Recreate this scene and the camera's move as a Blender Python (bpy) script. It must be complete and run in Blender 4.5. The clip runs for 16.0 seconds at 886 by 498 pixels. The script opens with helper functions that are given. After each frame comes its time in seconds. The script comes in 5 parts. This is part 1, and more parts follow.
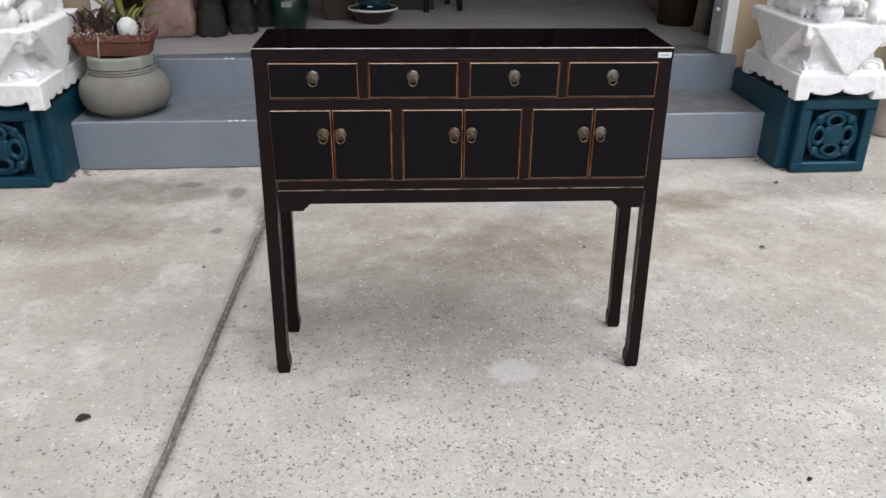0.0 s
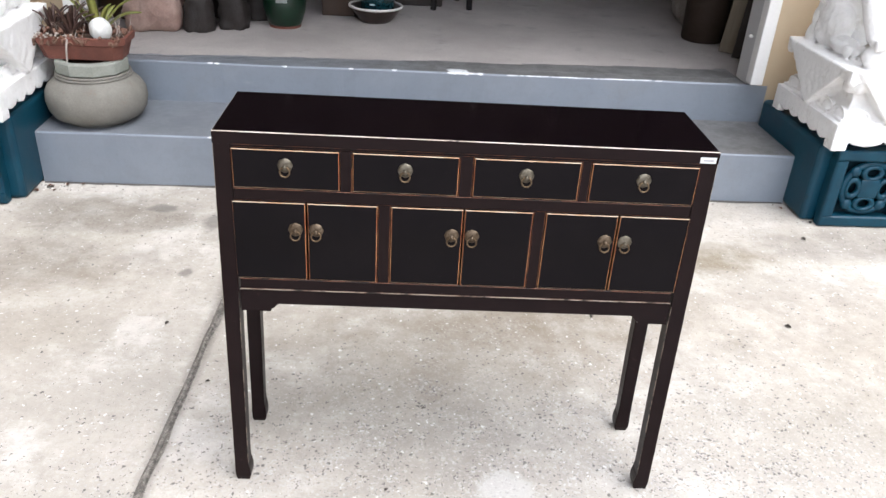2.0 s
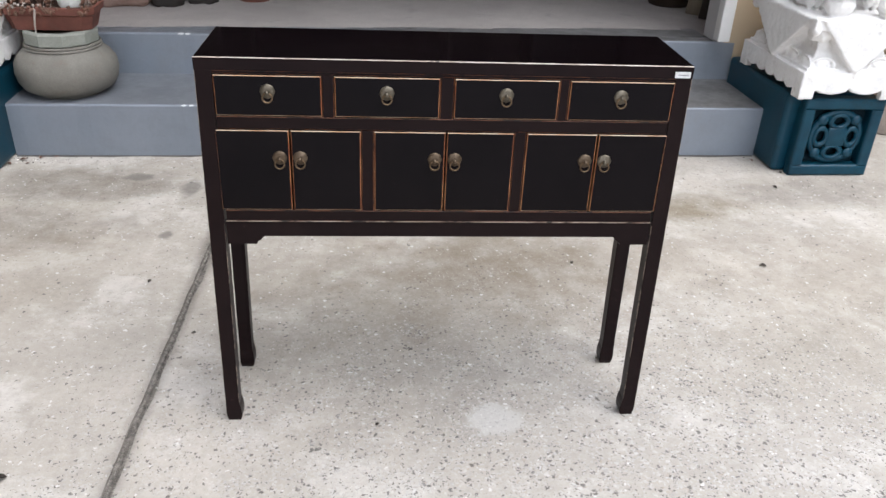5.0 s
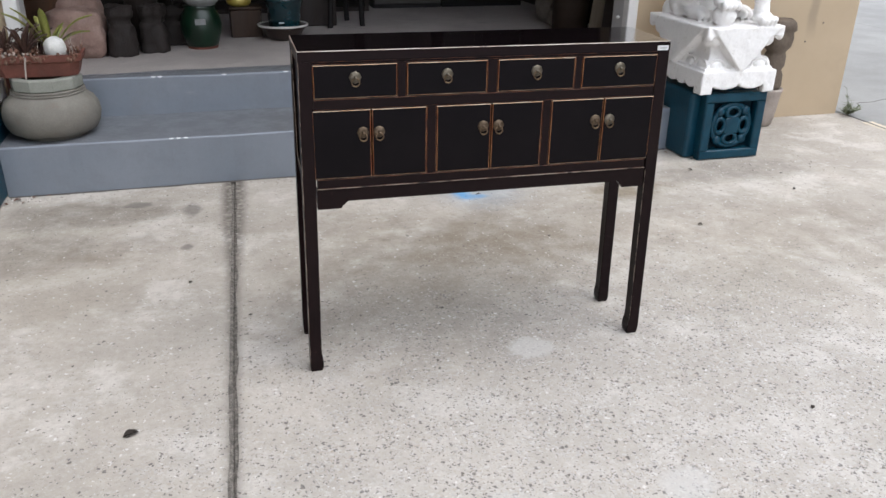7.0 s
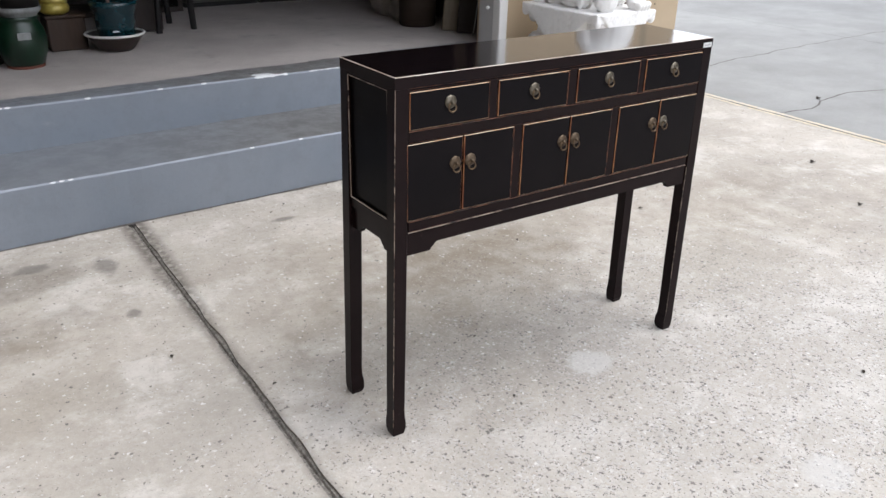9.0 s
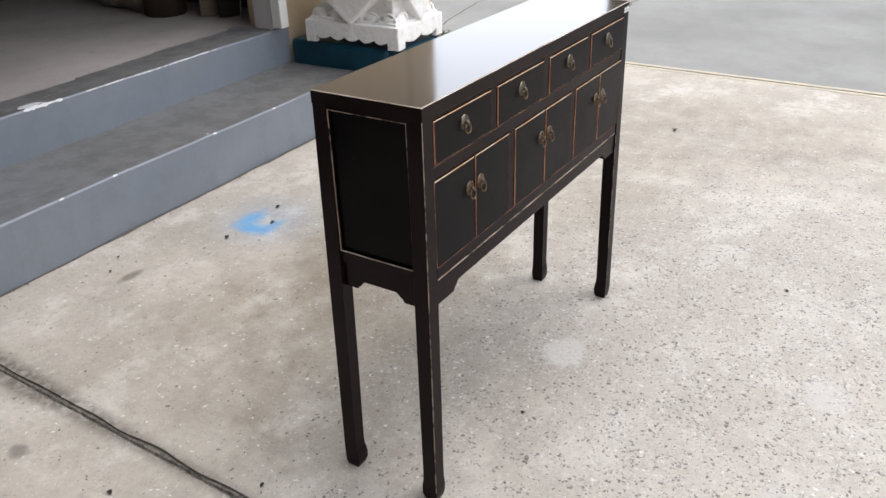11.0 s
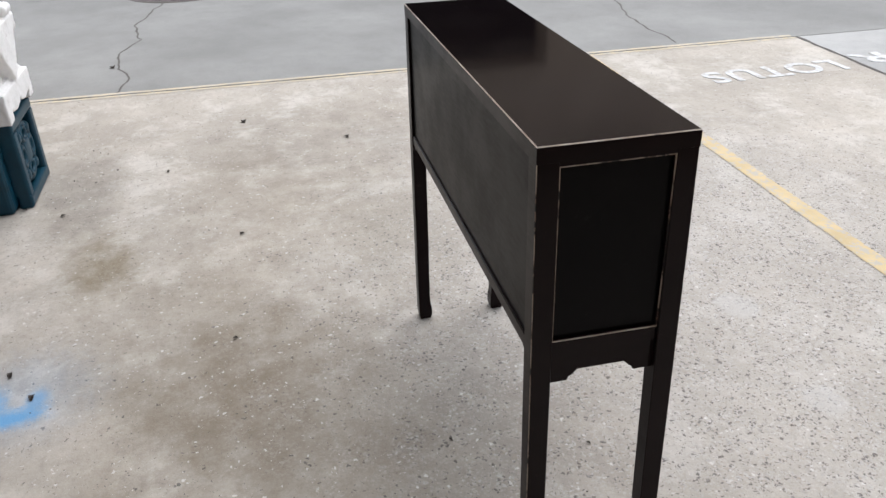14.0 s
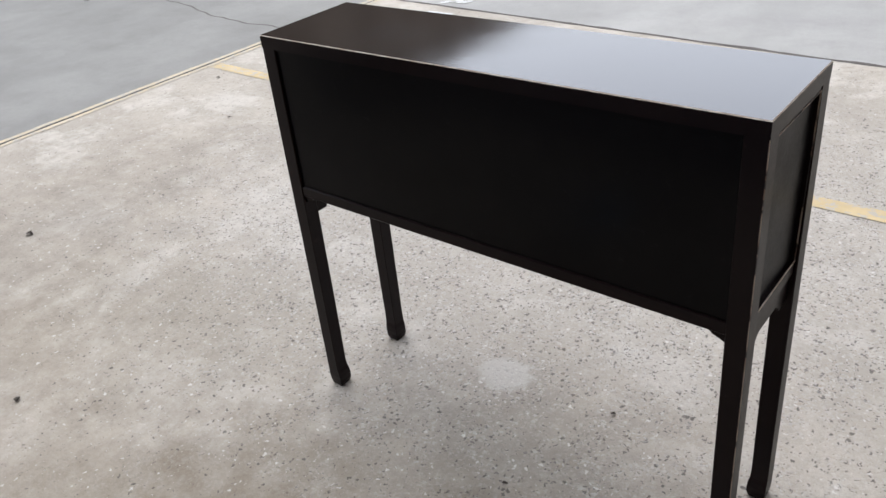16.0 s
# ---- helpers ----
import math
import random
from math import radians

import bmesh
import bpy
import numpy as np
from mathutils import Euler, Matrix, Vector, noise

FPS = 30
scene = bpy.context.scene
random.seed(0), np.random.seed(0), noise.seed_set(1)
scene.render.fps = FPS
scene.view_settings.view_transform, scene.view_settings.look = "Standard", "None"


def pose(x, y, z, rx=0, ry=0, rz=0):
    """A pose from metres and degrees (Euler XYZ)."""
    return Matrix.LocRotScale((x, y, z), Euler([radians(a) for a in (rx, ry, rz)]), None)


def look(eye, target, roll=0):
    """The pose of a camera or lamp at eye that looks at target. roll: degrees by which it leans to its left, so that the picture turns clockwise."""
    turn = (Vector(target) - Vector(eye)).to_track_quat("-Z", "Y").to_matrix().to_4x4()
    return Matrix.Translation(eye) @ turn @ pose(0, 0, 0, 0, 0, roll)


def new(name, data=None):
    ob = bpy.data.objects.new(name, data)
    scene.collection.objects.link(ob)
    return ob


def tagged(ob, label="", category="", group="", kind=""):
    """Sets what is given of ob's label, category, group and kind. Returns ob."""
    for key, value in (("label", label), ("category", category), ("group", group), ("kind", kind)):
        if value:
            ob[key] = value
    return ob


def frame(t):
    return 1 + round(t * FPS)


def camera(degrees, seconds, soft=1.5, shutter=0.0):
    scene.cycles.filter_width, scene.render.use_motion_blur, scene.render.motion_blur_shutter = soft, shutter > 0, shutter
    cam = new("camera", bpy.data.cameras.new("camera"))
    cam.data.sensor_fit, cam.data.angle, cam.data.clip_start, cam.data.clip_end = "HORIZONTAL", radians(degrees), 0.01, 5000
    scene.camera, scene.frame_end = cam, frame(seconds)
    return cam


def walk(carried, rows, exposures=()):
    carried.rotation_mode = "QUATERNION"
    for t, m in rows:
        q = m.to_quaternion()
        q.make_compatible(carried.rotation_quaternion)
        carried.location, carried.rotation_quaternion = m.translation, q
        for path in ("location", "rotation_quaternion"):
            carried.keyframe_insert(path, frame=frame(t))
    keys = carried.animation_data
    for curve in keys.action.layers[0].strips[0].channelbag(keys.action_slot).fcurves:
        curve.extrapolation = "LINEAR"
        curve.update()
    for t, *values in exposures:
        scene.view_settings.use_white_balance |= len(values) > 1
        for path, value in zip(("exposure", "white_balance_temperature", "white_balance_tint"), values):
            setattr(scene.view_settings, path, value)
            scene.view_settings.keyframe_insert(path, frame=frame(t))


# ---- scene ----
cam = camera(58.2, 16.0)
PATH = [
    (0, (0.222, 0.259, 1.228), (0.306, 2.058, 0.358), 0.4),
    (0.5, (0.242, 0.298, 1.258), (0.285, 2.093, 0.376), 0.8),
    (1, (0.265, 0.379, 1.315), (0.309, 2.177, 0.439), 2.3),
    (1.5, (0.252, 0.515, 1.354), (0.299, 2.331, 0.518), 2.9),
    (2, (0.242, 0.66, 1.385), (0.334, 2.416, 0.432), 3.6),
    (2.5, (0.293, 0.768, 1.427), (0.373, 2.508, 0.443), 3.2),
    (3, (0.317, 0.806, 1.443), (0.407, 2.501, 0.386), 3.2),
    (3.5, (0.294, 0.803, 1.427), (0.379, 2.433, 0.272), 2.4),
    (4, (0.264, 0.784, 1.406), (0.381, 2.411, 0.248), 3.1),
    (4.2, (0.257, 0.762, 1.378), (0.39, 2.412, 0.255), 3.1),
    (6.3, (0.044, 0.259, 1.183), (0.263, 2.089, 0.392), 0.9),
    (6.5, (-0.013, 0.242, 1.191), (0.272, 2.065, 0.42), 1.0),
    (7, (-0.259, 0.18, 1.2), (0.204, 1.945, 0.38), 1.0),
    (7.5, (-0.437, 0.244, 1.219), (0.071, 2.025, 0.465), 0.8),
    (8, (-0.557, 0.4, 1.221), (0.142, 2.084, 0.4), 0.1),
    (8.5, (-0.766, 0.551, 1.214), (0.11, 2.114, 0.325), 0.0),
    (9, (-0.917, 0.722, 1.211), (0.114, 2.215, 0.37), 1.3),
    (9.2, (-0.94, 0.788, 1.205), (0.174, 2.244, 0.404), 0.6),
    (11.3, (-1.159, 1.457, 1.267), (0.368, 2.352, 0.337), -0.5),
    (11.5, (-1.157, 1.531, 1.261), (0.408, 2.387, 0.357), 0.4),
    (12, (-1.177, 1.755, 1.279), (0.505, 2.422, 0.427), -1.7),
    (12.5, (-1.144, 1.942, 1.262), (0.603, 2.387, 0.397), -0.1),
    (13, (-1.092, 2.148, 1.254), (0.669, 2.359, 0.329), 1.4),
    (13.5, (-1.094, 2.398, 1.255), (0.67, 2.3, 0.319), -1.6),
    (14, (-1.038, 2.605, 1.238), (0.681, 2.24, 0.283), -1.8),
    (14.5, (-0.918, 2.812, 1.275), (0.692, 2.194, 0.262), -5.7),
    (15, (-0.769, 3.023, 1.277), (0.756, 2.151, 0.321), -8.6),
    (15.5, (-0.606, 3.128, 1.269), (0.691, 1.94, 0.317), -7.3),
    (16, (-0.399, 3.2, 1.266), (0.743, 1.933, 0.221), -6.6),
]
BASE = 1.21
KELVIN = lambda t: 6240 if t < 10 else 6460 if t < 13 else 6330
EXPOSURES = [(t, BASE + e, KELVIN(t), 10) for t, e in ((0.0, 0.05), (1.0, 0.17), (1.5, 0.43), (2.0, 0.78), (2.5, 0.9), (3.0, 0.96), (3.5, 0.82), (4.2, 0.6), (6.3, 0.05), (7.0, 0.08), (7.5, 0.1), (8.0, 0.17), (9.2, 0.24), (11.5, 0.12), (12.5, 0.08), (13.0, 0.12), (13.5, 0.0), (14.0, -0.08), (15.0, -0.12), (16.0, -0.15))]
walk(cam, [(t, look(eye, target, roll)) for t, eye, target, roll in PATH], EXPOSURES)

# ---- world and sun: a bright overcast day ----
world = bpy.data.worlds.new("overcast_sky")
scene.world = world
world.use_nodes = True
wn, wl = world.node_tree.nodes, world.node_tree.links
wn.clear()
sky = wn.new("ShaderNodeTexSky")
sky.sky_type = "NISHITA"
sky.sun_disc = False
sky.sun_elevation = radians(65)
sky.sun_rotation = radians(125)
sky.air_density, sky.dust_density, sky.ozone_density = 1.0, 4.0, 1.0
pale = wn.new("ShaderNodeHueSaturation")
pale.inputs["Saturation"].default_value = 0.4
back = wn.new("ShaderNodeBackground")
back.inputs["Strength"].default_value = 0.15
wout = wn.new("ShaderNodeOutputWorld")
wl.new(sky.outputs[0], pale.inputs["Color"])
veil = wn.new("ShaderNodeMix")
veil.data_type = "RGBA"
veil.inputs[0].default_value = 0.8
veil.inputs[7].default_value = (5.95, 6.08, 6.45, 1.0)      # even cloud in front of the clear sky
wl.new(pale.outputs[0], veil.inputs[6])
wl.new(veil.outputs[2], back.inputs["Color"])
wl.new(back.outputs[0], wout.inputs["Surface"])

sun_data = bpy.data.lights.new("sun", "SUN")
sun_data.energy, sun_data.angle, sun_data.color = 0.55, radians(40), (1.0, 0.98, 0.96)
sun = new("sun", sun_data)
sun.matrix_world = look((2.4, -1.7, 6.2), (0, 0, 0))

# ---- materials ----
class Nodes:
    """A node tree under construction, with short calls."""
    def __init__(self, name):
        self.mat = bpy.data.materials.new(name)
        self.mat.use_nodes = True
        self.t = self.mat.node_tree
        self.t.nodes.clear()
        self.out = self.t.nodes.new("ShaderNodeOutputMaterial")
        self.b = self.t.nodes.new("ShaderNodeBsdfPrincipled")
        self.t.links.new(self.b.outputs[0], self.out.inputs["Surface"])
        self.co = self.t.nodes.new("ShaderNodeTexCoord").outputs["Object"]

    def put(self, socket, value):
        if isinstance(value, bpy.types.NodeSocket):
            self.t.links.new(value, socket)
        elif isinstance(value, tuple) and len(value) == 3 and socket.type == "RGBA":
            socket.default_value = (*value, 1)
        else:
            socket.default_value = value

    def noise(self, scale, detail=4.0, rough=0.55, co=None, distort=0.0):
        n = self.t.nodes.new("ShaderNodeTexNoise")
        self.put(n.inputs["Vector"], co or self.co)
        n.inputs["Scale"].default_value, n.inputs["Detail"].default_value = scale, detail
        n.inputs["Roughness"].default_value, n.inputs["Distortion"].default_value = rough, distort
        return n.outputs["Fac"]

    def cells(self, scale, co=None, feature="F1", out="Distance"):
        n = self.t.nodes.new("ShaderNodeTexVoronoi")
        n.feature = feature
        self.put(n.inputs["Vector"], co or self.co)
        n.inputs["Scale"].default_value = scale
        return n.outputs[out]

    def ramp(self, fac, lo, hi, a=0.0, b=1.0, smooth=True):
        n = self.t.nodes.new("ShaderNodeMapRange")
        n.interpolation_type = "SMOOTHSTEP" if smooth else "LINEAR"
        for i, v in zip(("Value", "From Min", "From Max", "To Min", "To Max"), (fac, lo, hi, a, b)):
            self.put(n.inputs[i], v)
        return n.outputs[0]

    def math(self, op, a, b=0.0, clamp=False):
        n = self.t.nodes.new("ShaderNodeMath")
        n.operation, n.use_clamp = op, clamp
        self.put(n.inputs[0], a)
        self.put(n.inputs[1], b)
        return n.outputs[0]

    def mix(self, fac, a, b, kind="MIX"):
        n = self.t.nodes.new("ShaderNodeMix")
        n.data_type, n.blend_type = "RGBA", kind
        self.put(n.inputs[0], fac)
        self.put(n.inputs[6], a)
        self.put(n.inputs[7], b)
        return n.outputs[2]

    def stretch(self, v):
        n = self.t.nodes.new("ShaderNodeVectorMath")
        n.operation = "MULTIPLY"
        self.put(n.inputs[0], self.co)
        n.inputs[1].default_value = v
        return n.outputs[0]

    def blob(self, cx, cy, rx, ry, wobble, amount=0.5, soft=0.5):
        """1 inside an uneven oval patch on the ground, fading to 0."""
        d = self.t.nodes.new("ShaderNodeVectorMath")
        d.operation = "SUBTRACT"
        self.put(d.inputs[0], self.co)
        d.inputs[1].default_value = (cx, cy, 0)
        m = self.t.nodes.new("ShaderNodeVectorMath")
        m.operation = "MULTIPLY"
        self.put(m.inputs[0], d.outputs[0])
        m.inputs[1].default_value = (1 / rx, 1 / ry, 0)
        l = self.t.nodes.new("ShaderNodeVectorMath")
        l.operation = "LENGTH"
        self.put(l.inputs[0], m.outputs[0])
        w = self.math("MULTIPLY_ADD", wobble, amount)
        w.node.inputs[2].default_value = -amount / 2
        return self.ramp(self.math("ADD", l.outputs["Value"], w), 1.0 - soft, 1.0 + soft * 0.5, 1.0, 0.0)

    def random(self):
        return self.t.nodes.new("ShaderNodeObjectInfo").outputs["Random"]

    def bump(self, height, strength=0.3, distance=0.005, normal=None):
        n = self.t.nodes.new("ShaderNodeBump")
        n.inputs["Strength"].default_value, n.inputs["Distance"].default_value = strength, distance
        self.put(n.inputs["Height"], height)
        if normal:
            self.put(n.inputs["Normal"], normal)
        return n.outputs[0]

    def done(self, color, rough, normal=None, metal=0.0, coat=0.0, spec=0.5, tint=(1.0, 1.0, 1.0)):
        self.put(self.b.inputs["Base Color"], color)
        self.put(self.b.inputs["Roughness"], rough)
        self.b.inputs["Metallic"].default_value = metal
        self.b.inputs["Coat Weight"].default_value = coat
        self.b.inputs["Coat Roughness"].default_value = 0.08 if coat > 0.5 else 0.15
        self.b.inputs["Coat IOR"].default_value = 1.6
        self.b.inputs["Specular IOR Level"].default_value = spec
        self.b.inputs["Specular Tint"].default_value = (*tint, 1)
        if normal:
            self.put(self.b.inputs["Normal"], normal)
        return self.mat


def surface(name, c1, c2, rough=0.6, coarse=6.0, fine=140.0, bump=0.25, depth=0.003, metal=0.0, coat=0.0, spec=0.5, dirt=None, grain=None, speck=0.35):
    """A surface that varies at two scales between two colours, with fine relief and, if given, patches of dirt."""
    n = Nodes(name)
    co = n.stretch(grain) if grain else None
    big = n.noise(coarse, 5.0, 0.6, co)
    small = n.noise(fine, 3.0, 0.6, co)
    c = n.mix(n.ramp(big, 0.3, 0.7), c1, c2)
    c = n.mix(n.ramp(small, 0.35, 0.7, 0.0, speck), c, tuple(0.6 * v for v in c1))
    if dirt:
        c = n.mix(n.ramp(n.noise(coarse * 2.3, 6.0, 0.7), 0.56, 0.72, 0.0, 0.75), c, dirt)
    r = n.ramp(big, 0.2, 0.8, rough * 0.8, min(1.0, rough * 1.2))
    return n.done(c, r, n.bump(n.math("ADD", small, big), bump, depth), metal, coat, spec)


def concrete(name, tint, road=False):
    """Worn outdoor concrete with exposed stones, stains and spots."""
    n = Nodes(name)
    shade = lambda k: tuple(min(1.0, v * k) for v in tint)
    wob, wob_fine = n.noise(7.0, 5.0, 0.6), n.noise(30.0, 4.0, 0.6)
    big, mid, fine, grit = n.noise(0.9, 6.0, 0.6), n.noise(4.2, 7.0, 0.68), n.noise(60.0, 5.0, 0.7), n.noise(260.0, 2.0, 0.6)
    c = n.mix(n.ramp(big, 0.32, 0.68), shade(0.9), shade(1.22))
    c = n.mix(n.ramp(mid, 0.4, 0.7, 0.0, 0.3 if road else 0.6), c, shade(0.8))
    c = n.mix(n.ramp(fine, 0.4, 0.75, 0.0, 0.16 if road else 0.3), c, shade(0.72))
    c = n.mix(n.ramp(n.noise(2.4 if road else 3.1, 8.0, 0.74), 0.48, 0.64, 0.0, 0.2 if road else 0.75), c, shade(1.1) if road else (0.73, 0.69, 0.63))
    c = n.mix(n.ramp(grit, 0.5, 0.8, 0.0, 0.15 if road else 0.3), c, shade(1.35))
    fleck = n.noise(32.0, 8.0, 0.78)
    c = n.mix(n.ramp(fleck, 0.36, 0.5, 0.12 if road else 0.34, 0.0), c, shade(0.62))
    c = n.mix(n.ramp(fleck, 0.55, 0.67, 0.0, 0.1 if road else 0.35), c, shade(1.4))
    height = n.math("ADD", n.math("ADD", n.math("MULTIPLY", fine, 0.8), n.math("MULTIPLY", grit, 0.5)), n.math("MULTIPLY", fleck, 0.8))
    if road:
        streak = n.noise(0.8, 5.0, 0.6, n.stretch((1.0, 0.3, 1.0)))
        c = n.mix(n.ramp(streak, 0.4, 0.7, 0.0, 0.4), c, shade(0.84))
    else:
        # brown and dark stains; those under and behind the table include its soft shadow
        for cx, cy, rx, ry, k, col in (
                (0.5, 2.6, 0.66, 0.36, 0.72, (0.25, 0.205, 0.155)), (0.68, 2.78, 0.36, 0.22, 0.5, (0.24, 0.195, 0.14)), (0.6, 2.12, 0.4, 0.22, 0.45, (0.26, 0.235, 0.21)), (1.47, 3.17, 0.26, 0.13, 0.85, (0.24, 0.19, 0.115)),
                (0.95, 2.85, 0.6, 0.3, 0.5, (0.26, 0.21, 0.15)), (-0.8, 3.4, 0.36, 0.17, 0.75, (0.2, 0.17, 0.14)),
                (-0.98, 3.05, 0.5, 0.18, 0.75, (0.22, 0.185, 0.15)), (2.4, 2.0, 0.5, 0.8, 0.6, (0.27, 0.235, 0.195)),
                (2.1, 3.3, 0.5, 0.16, 0.6, (0.24, 0.21, 0.18)), (-1.9, 2.3, 0.9, 0.6, 0.5, (0.28, 0.24, 0.2)),
                (1.5, 2.3, 0.6, 0.35, 0.5, (0.27, 0.23, 0.17)), (0.2, 3.05, 0.4, 0.16, 0.45, (0.28, 0.23, 0.17)),
                (0.2, 2.2, 0.42, 0.3, 0.45, (0.24, 0.2, 0.16)), (-0.75, 2.75, 0.3, 0.3, 0.4, (0.3, 0.25, 0.19)), (1.9, 2.7, 0.5, 0.25, 0.45, (0.3, 0.25, 0.19))):
            m = n.math("MULTIPLY", n.blob(cx, cy, rx, ry, wob, 1.4, 0.6), n.ramp(n.noise(6.0, 7.0, 0.72), 0.28, 0.66, 0.3, 1.0))
            c = n.mix(n.math("MULTIPLY", m, k), c, col)
        # exposed aggregate of many tones, strongest where the slab is worn
        zone = n.blob(0.8, 1.3, 1.5, 1.2, wob, 0.8, 0.6)
        warp = n.t.nodes.new("ShaderNodeTexNoise")
        n.put(warp.inputs["Vector"], n.co)
        warp.inputs["Scale"].default_value = 95.0
        bent = n.t.nodes.new("ShaderNodeVectorMath")
        bent.operation = "MULTIPLY_ADD"
        n.put(bent.inputs[0], warp.outputs["Color"])
        bent.inputs[1].default_value = (0.018, 0.018, 0.0)
        n.put(bent.inputs[2], n.co)
        c = n.mix(n.math("MULTIPLY", zone, 0.3), c, (0.54, 0.512, 0.478))
        clump = n.ramp(n.noise(16.0, 5.0, 0.7), 0.34, 0.64, 0.25, 1.2)
        for scale, tones, most, least, dark in ((90.0, 0.58, 0.19, 0.008, (0.11, 0.1, 0.093)), (145.0, 0.58, 0.22, 0.014, (0.12, 0.108, 0.1)), (270.0, 0.26, 0.16, 0.03, (0.19, 0.17, 0.155))):
            far = n.cells(scale, bent.outputs[0])
            sep = n.t.nodes.new("ShaderNodeSeparateColor")
            n.put(sep.inputs[0], n.cells(scale, bent.outputs[0], out="Color"))
            stone = n.ramp(far, 0.3, 0.5, 1.0, 0.0)
            tone = n.mix(sep.outputs[1], n.mix(sep.outputs[2], (0.3, 0.285, 0.28), (0.44, 0.36, 0.28)), (0.74, 0.725, 0.7))
            spread = n.math("MULTIPLY_ADD", zone, tones - 0.1)
            spread.node.inputs[2].default_value = 0.1
            c = n.mix(n.math("MULTIPLY", stone, n.math("MULTIPLY", spread, clump)), c, tone)
            amount = n.math("MULTIPLY_ADD", n.math("MULTIPLY", zone, clump), most - least)
            amount.node.inputs[2].default_value = least
            chosen = n.math("LESS_THAN", sep.outputs[0], amount)
            inside = n.ramp(far, 0.3, 0.46, 1.0, 0.0)
            c = n.mix(n.math("MULTIPLY", n.math("MULTIPLY", chosen, inside), 0.8), c, dark)
            pale = n.math("GREATER_THAN", sep.outputs[0], 0.972 if scale < 120 else 0.985)
            c = n.mix(n.math("MULTIPLY", n.math("MULTIPLY", pale, n.ramp(far, 0.26, 0.4, 1.0, 0.0)), 0.7), c, (0.86, 0.84, 0.81))
            height = n.math("ADD", height, n.math("MULTIPLY", n.math("MULTIPLY", chosen, inside), -0.3))
        for cx, cy, rx, ry in ((-0.385, 3.372, 0.04, 0.075), (-0.6, 3.475, 0.06, 0.035), (-0.405, 2.99, 0.025, 0.03),
                               (0.29, 3.42, 0.05, 0.02), (-0.33, 1.1, 0.022, 0.3)):
            c = n.mix(n.math("MULTIPLY", n.blob(cx, cy, rx, ry, wob_fine, 1.2, 0.5), 0.6), c, (0.13, 0.12, 0.11))
        # dirt beside the saw cut, wider towards the steps
        line = n.t.nodes.new("ShaderNodeVectorMath")
        line.operation = "DOT_PRODUCT"
        n.put(line.inputs[0], n.co)
        line.inputs[1].default_value = (1.0, -0.0445, 0.0)
        axes = n.t.nodes.new("ShaderNodeSeparateXYZ")
        n.put(axes.inputs[0], n.co)
        wide = n.ramp(axes.outputs[1], 2.4, 3.5, 0.006, 0.04)
        off = n.math("SUBTRACT", n.math("ABSOLUTE", n.math("ADD", line.outputs["Value"], 0.3715)), wide)
        soot = n.ramp(n.math("ADD", off, n.math("MULTIPLY", n.math("SUBTRACT", wob_fine, 0.5), 0.07)), -0.01, 0.03, 0.85, 0.0)
        c = n.mix(n.math("MULTIPLY", soot, n.ramp(wob_fine, 0.35, 0.62, 0.4, 1.0)), c, (0.12, 0.105, 0.09))
        # pale mortar spots and blue marking paint
        for cx, cy, rx, ry, k in ((0.555, 2.022, 0.07, 0.06, 0.6), (0.68, 1.385, 0.07, 0.06, 0.5), (0.255, 1.42, 0.06, 0.05, 0.4), (1.52, 1.1, 0.08, 0.06, 0.45)):
            c = n.mix(n.math("MULTIPLY", n.blob(cx, cy, rx, ry, wob_fine, 0.9, 0.3), k), c, (0.63, 0.615, 0.59))
        spray = n.math("ADD", wob_fine, n.math("MULTIPLY", n.math("SUBTRACT", grit, 0.5), 0.8))
        for cx, cy, rx, ry, k in ((0.8, 3.362, 0.075, 0.042, 0.9), (0.738, 3.3, 0.042, 0.085, 0.95), (0.79, 3.25, 0.055, 0.03, 0.7), (0.82, 3.3, 0.2, 0.2, 0.16)):
            c = n.mix(n.math("MULTIPLY", n.blob(cx, cy, rx, ry, spray, 0.9, 0.8), k), c, (0.17, 0.43, 0.75))
    return n.done(n.mix(1.0, c, (0.77, 0.77, 0.77), "MULTIPLY"), n.ramp(mid, 0.2, 0.8, 0.75, 0.95), n.bump(height, 0.45, 0.004), spec=0.3)


def lacquer(name, c1, c2, rough=(0.3, 0.42), spec=0.05, coat=0.1, grain=(0.15, 1.0, 1.0), tint=(0.9, 0.84, 0.96)):
    """Dark lacquer, thinner in places, with brush marks and a soft polish."""
    n = Nodes(name)
    big, fine = n.noise(9.0, 5.0, 0.6), n.noise(160.0, 3.0, 0.6, n.stretch(grain))
    c = n.mix(n.ramp(big, 0.35, 0.7), c1, c2)
    c = n.mix(n.ramp(n.noise(42.0, 5.0, 0.7), 0.62, 0.74, 0.0, 0.5), c, tuple(2.6 * v for v in c2))
    r = n.ramp(n.math("ADD", n.noise(5.0, 6.0, 0.65), n.math("MULTIPLY", fine, 0.3)), 0.45, 0.85, *rough)
    return n.done(c, r, n.bump(n.math("ADD", fine, n.math("MULTIPLY", big, 2.0)), 0.05, 0.001), spec=spec, coat=coat, tint=tint)


